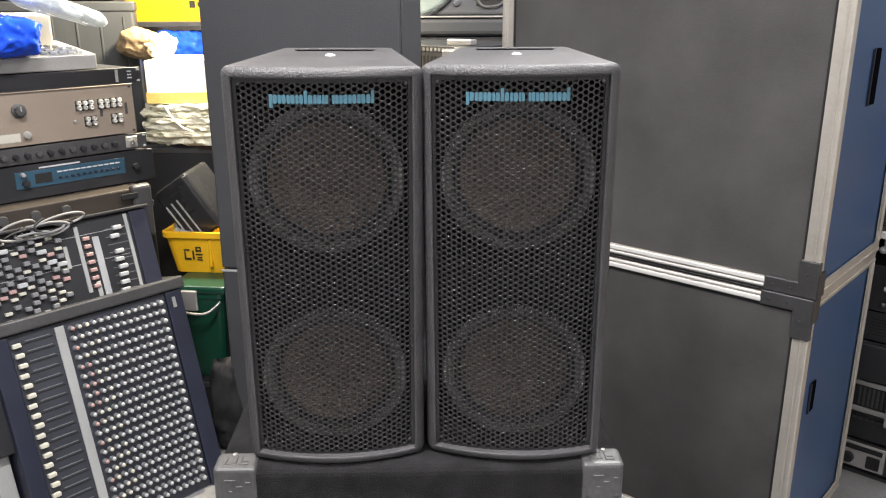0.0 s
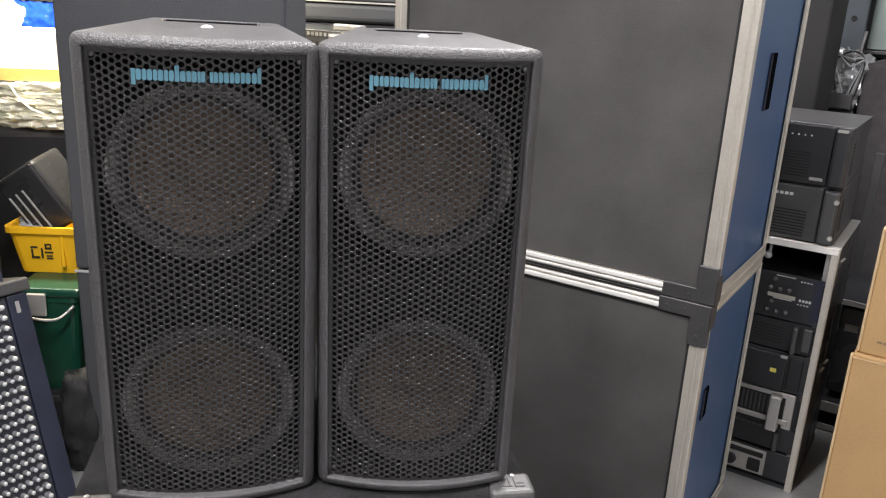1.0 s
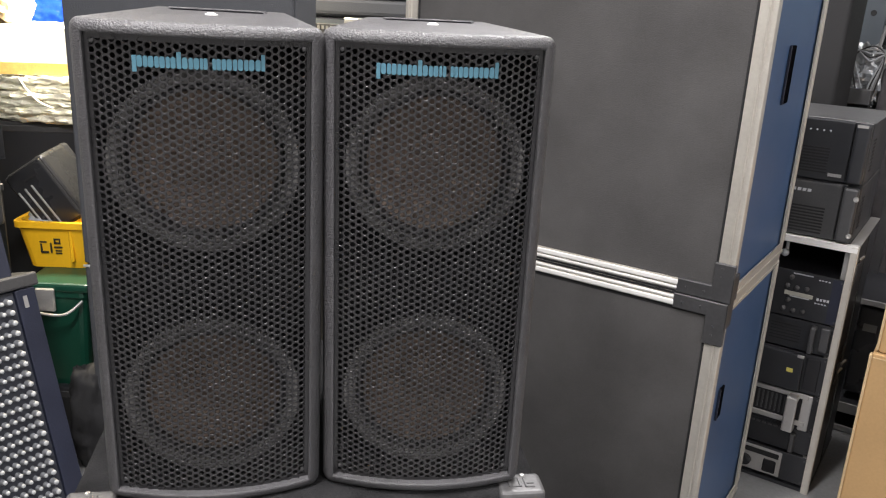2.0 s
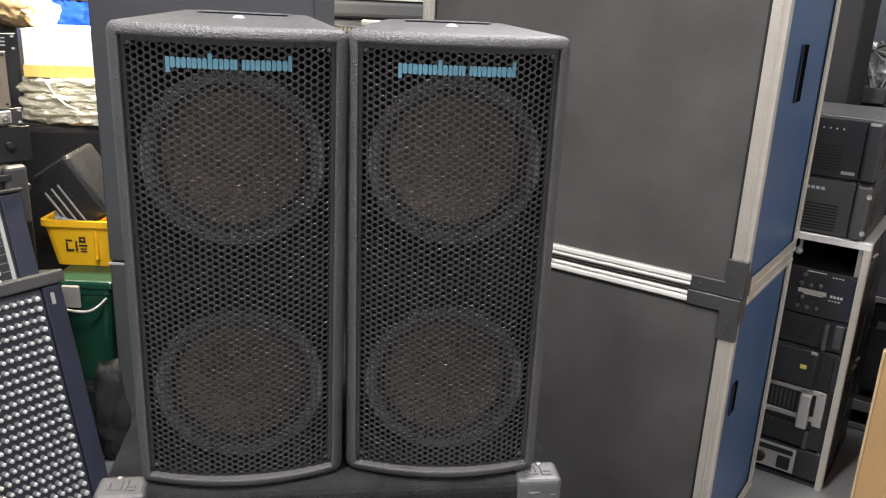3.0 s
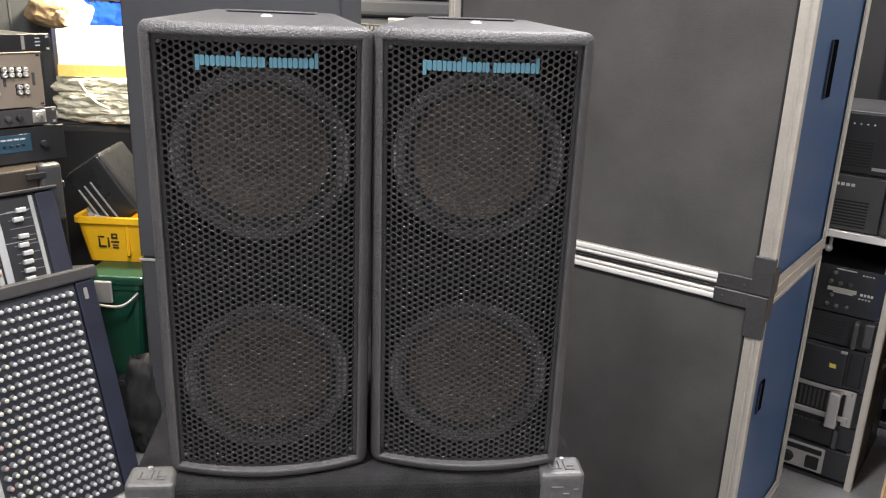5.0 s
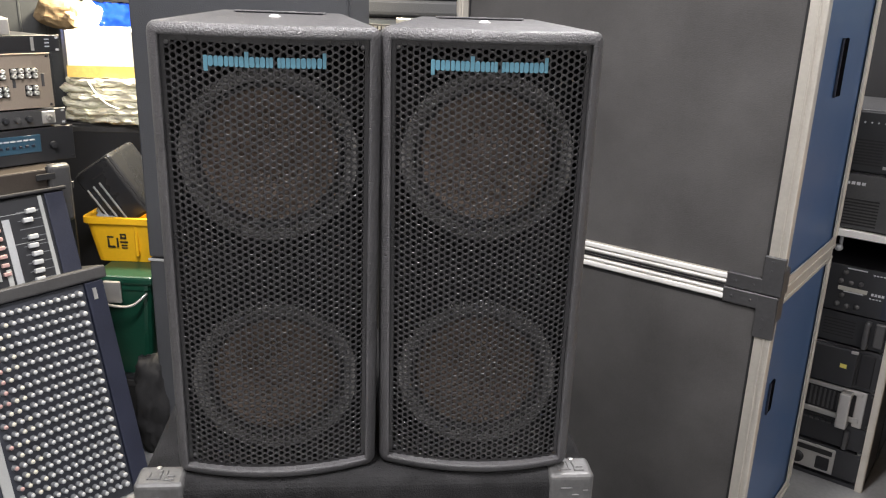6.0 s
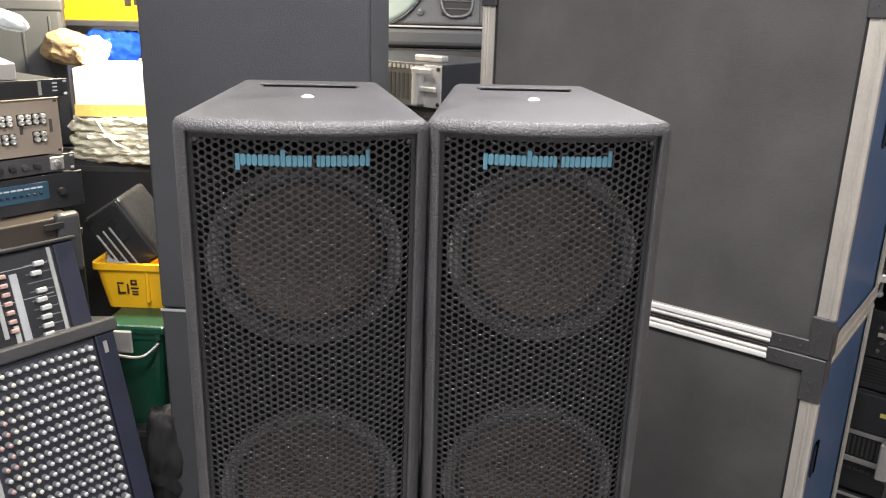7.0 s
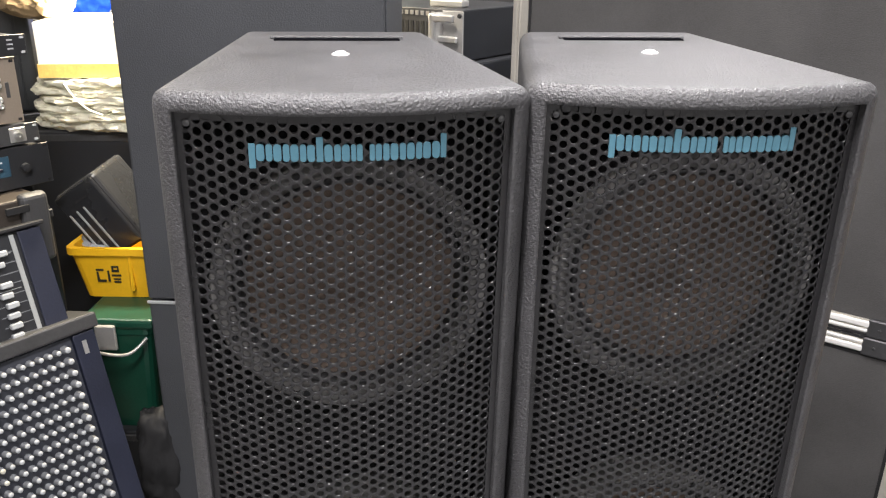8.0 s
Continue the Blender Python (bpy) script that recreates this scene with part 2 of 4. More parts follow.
def frame_ring(bm, inset, depth, w, back=None):
    """One loop of the rounded cabinet outline, inset from its edge, depth behind the bowed front; or at the flat back."""
    hw, h0, h1 = w / 2 - inset, inset, SP_H - inset
    rc = max(0.0125 - inset, 0.0015)
    pts = []
    arc = [radians(a) for a in (0, 22.5, 45, 67.5, 90)]
    flat = 16
    pts += [(hw - rc + rc * math.sin(a), h0 + rc - rc * math.cos(a)) for a in arc]
    pts += [(hw - rc + rc * math.cos(a), h1 - rc + rc * math.sin(a)) for a in arc]
    pts += [(hw - rc - (2 * hw - 2 * rc) * i / flat, h1) for i in range(1, flat)]
    pts += [(-hw + rc - rc * math.sin(a), h1 - rc + rc * math.cos(a)) for a in arc]
    pts += [(-hw + rc - rc * math.cos(a), h0 + rc - rc * math.sin(a)) for a in arc]
    pts += [(-hw + rc + (2 * hw - 2 * rc) * i / flat, h0) for i in range(1, flat)]
    return [bm.verts.new((x, back if back is not None else bow(x) + depth, z)) for x, z in pts]


def speaker_cabinet():
    """A tapering box with soft rounded edges and a deep bowed opening in front."""
    bm = bmesh.new()
    r = 0.0115
    rings = [frame_ring(bm, 0.010, 0, SP_BACK, SP_D), frame_ring(bm, 0.004, 0, SP_BACK, SP_D - 0.002), frame_ring(bm, 0.0, 0, SP_BACK, SP_D - 0.010)]
    for k in range(6):
        a = math.pi / 2 * k / 5
        rings.append(frame_ring(bm, r * (1 - math.cos(a)), r * (1 - math.sin(a)), SP_W))
    rings.append(frame_ring(bm, 0.0145, 0.0, SP_W))
    rings.append(frame_ring(bm, 0.0150, 0.002, SP_W))
    rings.append(frame_ring(bm, 0.0152, 0.0, SP_W, 0.092))
    for p, q in zip(rings, rings[1:]):
        n = len(p)
        for i in range(n):
            bm.faces.new((p[i], p[(i + 1) % n], q[(i + 1) % n], q[i]))
    bm.faces.new(rings[0][::-1])
    bm.faces.new(rings[-1])
    bmesh.ops.recalc_face_normals(bm, faces=bm.faces)
    return bm


def perforated(w, h, pitch, hole, thick):
    """A bowed steel sheet with staggered round holes whose punched edges are rounded over."""
    dx, k = pitch * math.sqrt(3) / 2, 12
    cols, rows = int(w / dx) + 2, int(h / pitch) + 2
    verts, faces = [], []
    ring = [(math.cos(math.pi * i / 6), math.sin(math.pi * i / 6)) for i in range(k)]
    side = pitch / math.sqrt(3)
    cell = [side * (1.0 if i % 2 == 0 else math.cos(math.pi / 6)) for i in range(k)]
    lips = ((hole + 0.00085, 0.0), (hole + 0.00040, 0.00014), (hole + 0.00010, 0.00055), (hole, 0.0011), (hole, thick))
    for c in range(cols):
        for r in range(rows):
            cx = -w / 2 + c * dx
            cz = r * pitch + (pitch / 2 if c % 2 else 0.0)
            base = len(verts)
            if not (-w / 2 + hole < cx < w / 2 - hole and hole < cz < h - hole):
                continue
            for i, (a, b) in enumerate(ring):
                verts.append((min(max(cx + cell[i] * a, -w / 2), w / 2), min(max(cz + cell[i] * b, 0), h), 0.0))
            for radius, deep in lips:
                for a, b in ring:
                    verts.append((cx + radius * a, cz + radius * b, deep))
            for step in range(len(lips)):
                p, q = base + step * k, base + (step + 1) * k
                for i in range(k):
                    j = (i + 1) % k
                    faces.append((p + i, p + j, q + j, q + i))
    me = bpy.data.meshes.new("grille")
    me.from_pydata([(x, bow(x) + GRILLE_Y + y, z) for x, z, y in verts], [], faces)
    return me


def badge(parent, width, z, h, offset):
    """The maker's mark as plain rounded blocks, each split by a slit, on the bowed sheet."""
    plate = None
    blocks = [(1.0, -0.45, 1), (1, 0, 1), (1, 0, 1), (0.95, 0, 1), (1.05, 0, 1.45), (1, 0, 1), (0.75, 0, 1), (0.35, 0, 0), (0.8, 0, 1), (1, 0, 1), (1, 0, 1), (1, 0, 1), (1, 0, 1.45)]
    total = sum(b[0] for b in blocks)
    x = -width / 2 + offset
    for i, (w, lo, hi) in enumerate(blocks):
        ww = w * width / total
        if hi:
            bm = bmesh.new()
            stem_last = i == len(blocks) - 1
            stem = (0.58, 0.93) if stem_last else (0.04, 0.42)
            bowl = (0.05, 0.52) if stem_last else (0.48, 0.95)
            square = lo < 0 or hi > 1
            for (a, b), l0, h0, flat in ((stem, lo, hi, square), (bowl, 0.0, 1.0, False)):
                x0, x1 = x + a * ww, x + b * ww
                y = min(bow(x0), bow(x1)) + GRILLE_Y
                r = 0.0006 if flat else 0.42 * (x1 - x0)
                zs = [(z + l0 * h + r, r), (z + h0 * h - r, r)]
                loop = []
                for cx, cz, a0 in ((x1 - r, zs[0][0], 270), (x1 - r, zs[1][0], 0), (x0 + r, zs[1][0], 90), (x0 + r, zs[0][0], 180)):
                    for k in range(4):
                        t = radians(a0 + 30 * k)
                        loop.append((cx + r * math.cos(t), cz + r * math.sin(t)))
                front = [bm.verts.new((px, y - 0.0010, pz)) for px, pz in loop]
                rear = [bm.verts.new((px, y + 0.0010, pz)) for px, pz in loop]
                bm.faces.new(front)
                for k in range(len(loop)):
                    j = (k + 1) % len(loop)
                    bm.faces.new((front[j], front[k], rear[k], rear[j]))
            bmesh.ops.recalc_face_normals(bm, faces=bm.faces)
            if plate is None:
                plate = part("badge", bm, "logo_cyan", parent, "pale blue maker's mark in plain blocks")
            else:
                part("block", bm, "logo_cyan", plate)
        x += ww


def top_slope(y):
    """The top falls a little from the front to the back."""
    return -0.005 * y / SP_D


def loudspeaker(m, label, mark_offset):
    sp = thing("loudspeaker", m, label, "loudspeaker", "pair of loudspeakers")
    shell = speaker_cabinet()
    for v in shell.verts:
        v.co.z += top_slope(v.co.y) * max(0.0, v.co.z / SP_H)
    part("cabinet", shell, "textured_black", sp, "black textured wooden cabinet", None, True)
    inner = SP_W - 0.0305
    part("baffle", box((-inner / 2, inner / 2), (0.075, 0.080), (0.02, SP_H - 0.02)), "inner_black", sp)
    part_of("grille", perforated(inner, SP_H - 0.0305, 0.0086, 0.0030, 0.0020), "grille", sp, "black perforated steel grille", pose(0, 0, 0.01525), True)
    rim = bmesh.new()
    for s in (-1, 1):
        x = s * (inner / 2 - 0.0025)
        box((x - 0.0025, x + 0.0025), (bow(x) + GRILLE_Y - 0.0005, bow(x) + GRILLE_Y + 0.002), (0.0145, SP_H - 0.0145), bm=rim)
    for i in range(20):
        xa, xb = -inner / 2 + inner * i / 20, -inner / 2 + inner * (i + 1) / 20
        y = bow((xa + xb) / 2) + GRILLE_Y + 0.0002
        for za, zb in ((0.0145, 0.0190), (SP_H - 0.0215, SP_H - 0.0145)):
            box((xa, xb), (y, y + 0.002), (za, zb), bm=rim)
    part("grille_rim", rim, "grille", sp)
    for z in (0.141, 0.446):
        w = part("woofer", lathe([(0.1085, 0.012), (0.1085, 0.004), (0.1065, 0.002), (0.0925, 0.002), (0.0915, 0.010), (0.0915, 0.05)], 48), "basket", sp, "grey pressed-steel driver basket", pose(0, 0, z), True)
        part("surround", lathe([(0.092, 0.012), (0.090, 0.007), (0.0875, 0.006), (0.085, 0.009), (0.083, 0.014)], 48), "surround", w, "black rubber surround", None, True)
        part("cone", lathe([(0.0835, 0.014), (0.066, 0.025), (0.048, 0.036), (0.033, 0.046)], 48), "cone", w, "brown paper cone", None, True)
        part("dust_cap", lathe([(0.0, 0.034), (0.012, 0.0355), (0.022, 0.039), (0.033, 0.046)], 40), "cone", w, "", None, True)
        for i in range(8):
            a = math.pi * (i + 0.5) / 4
            part("basket_screw", lathe([(0.0, -0.0015), (0.003, -0.001), (0.0035, 0.003)], 8), "rack_black", w, "", pose(0.100 * math.cos(a), 0.0015, 0.100 * math.sin(a)))
    badge(sp, 0.141, 0.5555, 0.0122, mark_offset)
    for sx in (-1, 1):
        for z in (0.0263, SP_H - 0.024):
            x = sx * (inner / 2 - 0.008)
            part("grille_screw", lathe([(0.0, -0.0015), (0.0025, -0.001), (0.0032, 0.002)], 10), "rack_grey", sp, "", pose(x, bow(x) + GRILLE_Y, z))
    # black strip on the top paints the shade inside the slot
    slot = box((-0.062, 0.062), (SP_D - 0.083, SP_D - 0.071), (SP_H - 0.001, SP_H + 0.0012), 0.0005, 1)
    part("rigging_slot", slot, "hole_shade", sp, "slot in the top as a flat black strip", pose(0, 0, top_slope(SP_D - 0.077)))
    rail = box((-0.066, 0.066), (SP_D - 0.071, SP_D - 0.063), (SP_H - 0.002, SP_H + 0.003), 0.0012, 2)
    part("slot_lip", rail, "textured_black", sp, "", pose(0, 0, top_slope(SP_D - 0.067)))
    screw = lathe([(0.0, -0.0030), (0.0045, -0.0030), (0.0052, -0.0018), (0.0078, -0.0012), (0.0082, 0.001)], 8)
    part("rigging_bolt", screw, "white_cap", sp, "bright hexagonal bolt", pose(0, SP_D * 0.47, SP_H + top_slope(SP_D * 0.47), -90))
    return sp


BASE_Z = 0.6655
loudspeaker(pose(-0.1375, 1.027, BASE_Z - 0.001, 2.0, 0.4, 4.3), "black textured twin-driver loudspeaker with a bowed perforated grille", 0.0)
loudspeaker(pose(0.1372, 1.037, BASE_Z, 1.7, -0.2, -2.1), "black textured loudspeaker with a bowed grille beside its twin", -0.003)


# ---- the carpeted bass cabinet under them ----
def bass_cabinet():
    """A box whose top rises a little to the rear; x along its front, y into its depth."""
    hw, d, z1, rise = 0.315, 0.50, BASE_Z - 0.0025, math.tan(radians(1.9))
    sub = thing("bass_cabinet", pose(-0.009, 0.999, 0, 0, 0, 2.0), "black carpeted bass cabinet with moulded metal corners", "loudspeaker")

    def sloped(bm):
        for v in bm.verts:
            v.co.z += rise * v.co.y * max(0.0, v.co.z / z1)
        return bm

    part("body", sloped(box((-hw, hw), (0.0, d), (0.0, z1), 0.016, 4)), "carpet", sub)
    for sx in (-1, 1):
        for sy in (0, 1):
            xa = (-hw - 0.003, -hw + 0.064) if sx < 0 else (hw - 0.062, hw + 0.003)
            ya = (-0.003, 0.044) if not sy else (d - 0.044, d + 0.003)
            shell = box(xa, ya, (z1 - 0.066, z1 + 0.0025), 0.007, 3)
            c = part("corner", sloped(shell), "corner_metal", sub, "dull silver stacking corner")
            if sy:
                continue
            xc = (xa[0] + xa[1]) / 2
            for a0, a1, b0, b1 in ((-0.016, 0.001, 0.0190, 0.0165), (0.016, 0.024, 0.0230, 0.0208), (0.001, 0.011, 0.0300, 0.0278), (-0.010, -0.004, 0.0385, 0.0365)):
                part("raised_mark", sloped(box((xc + a0, xc + a1), (-0.0050, -0.0015), (z1 - b0, z1 - b1), 0.0007, 1)), "corner_metal", c)
            for a0, a1, b0, b1 in ((-0.018, -0.014, 0.010, 0.026), (-0.014, -0.003, 0.010, 0.0125), (-0.003, 0.001, 0.010, 0.030), (0.005, 0.019, 0.008, 0.0105), (0.005, 0.019, 0.016, 0.0185), (0.005, 0.0085, 0.008, 0.030)):
                part("raised_mark", sloped(box((xc + a0, xc + a1), (b0, b1), (z1 + 0.001, z1 + 0.0040), 0.0007, 1)), "corner_metal", c)
            for k in (-1, 1):
                part("screw", lathe([(0.0, -0.002), (0.0035, -0.0015), (0.0048, 0.002)], 10), "rack_grey", c, "", pose(xc + 0.0225 * k, -0.003, z1 - 0.056))
            part("screw", lathe([(0.0, -0.002), (0.0035, -0.0015), (0.0048, 0.002)], 10), "zinc", c, "", pose(xc + 0.006 * sx, 0.036, z1 + 0.0036, -90))


bass_cabinet()


# ---- flight cases ----
def edge_rail(length, leg, bm=None):
    """An aluminium angle along z at the origin, one leg along -x, one along +y, with a ridge on either."""
    bm = box((-leg, 0.003), (-0.003, 0), (0, length), bm=bm)
    box((0, 0.003), (0, leg), (0, length), bm=bm)
    box((-leg * 0.45, -leg * 0.30), (-0.0055, -0.003), (0, length), 0.001, 1, bm)
    box((-0.006, 0.0055), (-0.0055, 0.006), (0, length), 0.0025, 2, bm)
    return bm


def flight_case(m, w, d, h, hole, hole_size, label):
    fc = thing("flight_case", m, label, "flight case", "stacked flight cases")
    part("body", box((-w + 0.004, -0.004), (0.004, d - 0.004), (0.004, h - 0.004)), "case_blue", fc, "blue laminated case panels")
    part("front_panel", box((-w + 0.006, -0.006), (0.001, 0.0039), (0.006, h - 0.006)), "case_grey", fc, "charcoal grey textured front panel")
    leg = 0.030
    for sx, sy in ((0, 0), (1, 0), (0, 1), (1, 1)):
        t = Matrix.Translation((0 if not sx else -w, 0 if not sy else d, 0.031)) @ Matrix.Diagonal((1 if not sx else -1, 1 if not sy else -1, 1, 1))
        b = edge_rail(h - 0.062, leg)
        bmesh.ops.transform(b, matrix=t, verts=b.verts)
        bmesh.ops.recalc_face_normals(b, faces=b.faces)
        part("edge_rail", b, "alu", fc, "pale aluminium edge rail")
    for x0 in (-leg - 0.006, -w + leg + 0.001):
        part("panel_joint", box((x0, x0 + 0.005), (-0.0006, 0.0012), (0.04, h - 0.04)), "inner_black", fc)
    for z0, z1 in ((0.0, 0.031), (h - 0.031, h)):
        b = bmesh.new()
        box((-w - 0.003, 0.003), (-0.004, 0.0), (z0, z1), bm=b)
        rim = part("front_rim", b, "alu", fc, "bright aluminium closing rim")
        inner = (0.0065, 0.0140) if z0 == 0.0 else (0.0170, 0.0245)
        outer = (0.0170, 0.0290) if z0 == 0.0 else (0.0020, 0.0140)
        part("rim_ridge", box((-w - 0.003, 0.003), (-0.009, -0.003), (z0 + outer[0], z0 + outer[1]), 0.003, 2), "alu_bright", rim)
        part("rim_ridge", box((-w - 0.003, 0.003), (-0.008, -0.003), (z0 + inner[0], z0 + inner[1]), 0.003, 2), "alu_bright", rim)
        # black strip paints the shade between the stacked rims
        edge = z0 if z0 == 0.0 else z1 - 0.0045
        part("seam_shade", box((-w - 0.003, 0.003), (-0.0052, -0.003), (edge, edge + 0.0045)), "inner_black", rim)
        # dark strip on the flat panel stands for shade below the rim
        if z0 > 0:
            part("under_rim_shade", box((-w + 0.03, -0.03), (0.0, 0.0012), (z0 - 0.009, z0)), "inner_black", fc)
        b = box((0.0, 0.004), (0.0, d), (z0, z1))
        box((0.003, 0.0065), (0.0, d), (z0 + 0.003, z0 + 0.012), 0.0014, 2, b)
        part("side_rim", b, "alu", fc)
        part("side_rim", box((-w - 0.004, -w), (0.0, d), (z0, z1)), "alu", fc)
        up = z0 == 0.0
        zc = 0.0 if up else h
        s = 1 if up else -1
        for xx, q in ((0.0, 1), (-w, -1)):
            b = bmesh.new()
            lim = lambda a, c: (min(a, c), max(a, c))
            box(lim(xx + 0.0075 * q, xx - 0.110 * q), (-0.0095, 0.004), lim(zc, zc + 0.034 * s), 0.002, 1, b)
            box(lim(xx + 0.0078 * q, xx - 0.036 * q), (-0.0098, 0.004), lim(zc, zc + (0.086 if up else 0.098) * s), 0.002, 1, b)
            box(lim(xx - 0.004 * q, xx + 0.0082 * q), (-0.0094, 0.038), lim(zc, zc + 0.060 * s), 0.002, 1, b)
            br = part("corner_bracket", b, "bracket", fc, "dark steel corner bracket")
            for px, pz in ((-0.05, 0.017), (-0.09, 0.017), (-0.018, 0.055), (-0.018, 0.075)):
                part("rivet", lathe([(0.0, -0.002), (0.0025, -0.0015), (0.0032, 0.001)], 8), "bracket", br, "", pose(xx + px * q, -0.0098, zc + pz * s))
    (v0, v1), (z0, z1) = hole, hole_size
    # black block on the panel paints the shade inside the hand hole
    pocket = bmesh.new()
    box((-0.0045, 0.0006), (v0, v1), (z0, z1), 0.002, 1, pocket)
    po = part("handle_pocket", pocket, "hole_shade", fc, "hand hole as a flat black block")
    part("pocket_rim", box((-0.003, 0.0016), (v0 - 0.003, v0 + 0.001), (z0, z1), 0.0006, 1), "navy", po)
    return fc


CASE_W, CASE_D = 0.875, 0.483
CASE_U, CASE_V, SEAM = -0.411, 1.750, 0.716
flight_case(on_grid(CASE_U - 0.003, CASE_V - 0.002, 0.0), CASE_W, CASE_D, SEAM, (0.092, 0.126), (0.395, 0.475), "blue flight case with grey front, lower of two")
flight_case(on_grid(CASE_U, CASE_V, SEAM + 0.001), CASE_W, CASE_D, 0.76, (0.195, 0.245), (0.405, 0.53), "blue flight case with grey front, stacked on another")


# ---- tall grey cabinets behind ----
def grey_cabinet(z0, z1, label):
    m = pose(-0.101, 2.05, 0, 0, 0, -8)
    g = thing("speaker_cabinet", m, label, "loudspeaker", "stacked grey cabinets")
    part("body", box((-0.545, 0.0), (0.0, 0.30), (z0, z1), 0.006, 2), "cab_grey", g)
    part("side_panel", box((-0.001, 0.004), (0.02, 0.28), (z0 + 0.02, z1 - 0.02), 0.0015, 1), "cab_grey", g)
    for z in (z0 + 0.12, z0 + 0.3, z1 - 0.12):
        part("panel_screw", rod((0.003, 0.15, z), (0.007, 0.15, z), 0.005, 10), "zinc", g)
    return g


low = grey_cabinet(0.0, 0.606, "dark grey cabinet standing on the floor under another")
# pale strip paints the light caught by the lower cabinet's top edge
part("top_edge", box((-0.547, 0.002), (-0.003, 0.0), (0.599, 0.6065), 0.001, 1), "strip_grey", low, "upper edge, its light painted pale")
grey_cabinet(0.609, 1.62, "tall dark grey cabinet with screwed side panel, stacked")

# ---- mixing consoles leaning at the left ----
def knob_meshes(r, h):
    body = bmesh.new()
    lathe([(r * 1.15, 0.0), (r * 1.05, -h * 0.25), (r * 0.85, -h * 0.35), (r * 0.8, -h * 0.9), (r * 0.7, -h)], 10, body)
    top = bmesh.new()
    lathe([(r * 0.78, -h * 0.8), (r * 0.8, -h * 1.02), (r * 0.55, -h * 1.12), (0.0, -h * 1.14)], 10, top)
    return body, top


def cap_mesh(w, h, d):
    bm = box((-w / 2, w / 2), (-d, 0), (-h / 2, h / 2), min(w, h) * 0.16, 1)
    return bm


def big_console():
    c = thing("mixing_console", facing_left_row(-1.795, -0.016, 0.0, -15.2), "large dark blue mixing console stood on end, rows of knobs", "mixing console", "leaning consoles")
    x0, x1, top = 0.607, 1.125, 0.585
    part("body", box((x0, x1), (0.004, 0.10), (0.0, top), 0.004, 2), "navy", c)
    part("face_plate", box((x0 + 0.046, x1 - 0.052), (0.0, 0.0045), (0.003, top - 0.004)), "mixer_face", c, "slate blue control panel")
    part("end_bar", box((x0 - 0.004, x1 + 0.012), (-0.014, 0.105), (top, top + 0.034), 0.005, 2), "bracket", c, "dark end bar")
    part("side_rail", box((x1 - 0.05, x1), (-0.008, 0.0038), (0.0, top - 0.002), 0.003, 2), "navy", c)
    part("side_rail", box((x0, x0 + 0.044), (-0.008, 0.0038), (0.0, top - 0.002), 0.003, 2), "navy", c)
    part("label_strip", box((0.764, 0.788), (-0.004, 0.0), (0.006, top - 0.012), 0.001, 1), "strip_grey", c, "grey scribble strip")
    part("hinge_plate", box((x1 - 0.034, x1 - 0.024), (-0.0095, -0.008), (top - 0.05, top - 0.02)), "silver", c)
    body, tip = knob_meshes(0.0067, 0.016)
    body, tip = mesh_of("knob", body, "knob_grey", True), mesh_of("knob_cap", tip, "cap_white", True)
    tips = {"w": tip, "p": tip.copy(), "c": tip.copy()}
    tips["p"].materials[0] = M["cap_red"]
    tips["c"].materials[0] = M["cap_cream"]
    bigb, bigt = knob_meshes(0.0084, 0.018)
    bigb, bigt = mesh_of("knob", bigb, "knob_grey", True), mesh_of("knob_cap", bigt, "cap_white", True)
    fader = mesh_of("fader_cap", cap_mesh(0.021, 0.0115, 0.013), "cap_cream")
    slot = mesh_of("fader_slot", box((0.683, 0.758), (-0.0012, 0.001), (-0.0018, 0.0018)), "inner_black")
    tick = mesh_of("scale_mark", box((0.690, 0.752), (-0.0009, 0.001), (0.0052, 0.0072)), "knob_grey")
    pitch = 0.0262
    for r in range(21):
        z = top - 0.030 - r * pitch
        part_of("fader_slot", slot, "inner_black", c, "", pose(0, 0, z))
        part_of("scale_mark", tick, "knob_grey", c, "", pose(0, 0, z))
        part_of("fader_cap", fader, "cap_cream", c, "cream fader cap" if r == 0 else "", pose(0.668 + 0.002 * ((r * 7) % 3 - 1), 0, z))
        for k in range(14):
            x = 0.804 + k * 0.0192
            last = k == 13
            kb = part_of("knob", bigb if last else body, "knob_grey", c, "", pose(x, 0, z + 0.004))
            kind = "p" if k == 0 and r % 2 == 0 or (k == 1 and 3 < r < 9) else "c" if k in (1, 2, 3) and (r + k) % 3 else "w"
            part_of("knob_cap", bigt if last else tips[kind], "cap_white", kb)


def edge_console():
    """The next console along, only its rim and first column show."""
    c = thing("mixing_console", facing_left_row(-1.835, -0.016, 0.0, -15.2), "grey mixing console stood on end beside a blue one", "mixing console", "leaning consoles")
    part("body", box((0.15, 0.598), (0.004, 0.09), (0.0, 0.56), 0.004, 2), "strip_grey", c)
    part("face_plate", box((0.16, 0.555), (0.0, 0.0045), (0.004, 0.55)), "mixer_face", c)
    body, tip = knob_meshes(0.008, 0.012)
    body, tip = mesh_of("knob", body, "cap_cream", True), mesh_of("knob_cap", tip, "cap_cream", True)
    for k in range(3):
        for r in range(20):
            kb = part_of("knob", body, "cap_cream", c, "", pose(0.54 - 0.03 * k, 0, 0.03 + r * 0.026))
            part_of("knob_cap", tip, "cap_cream", kb)


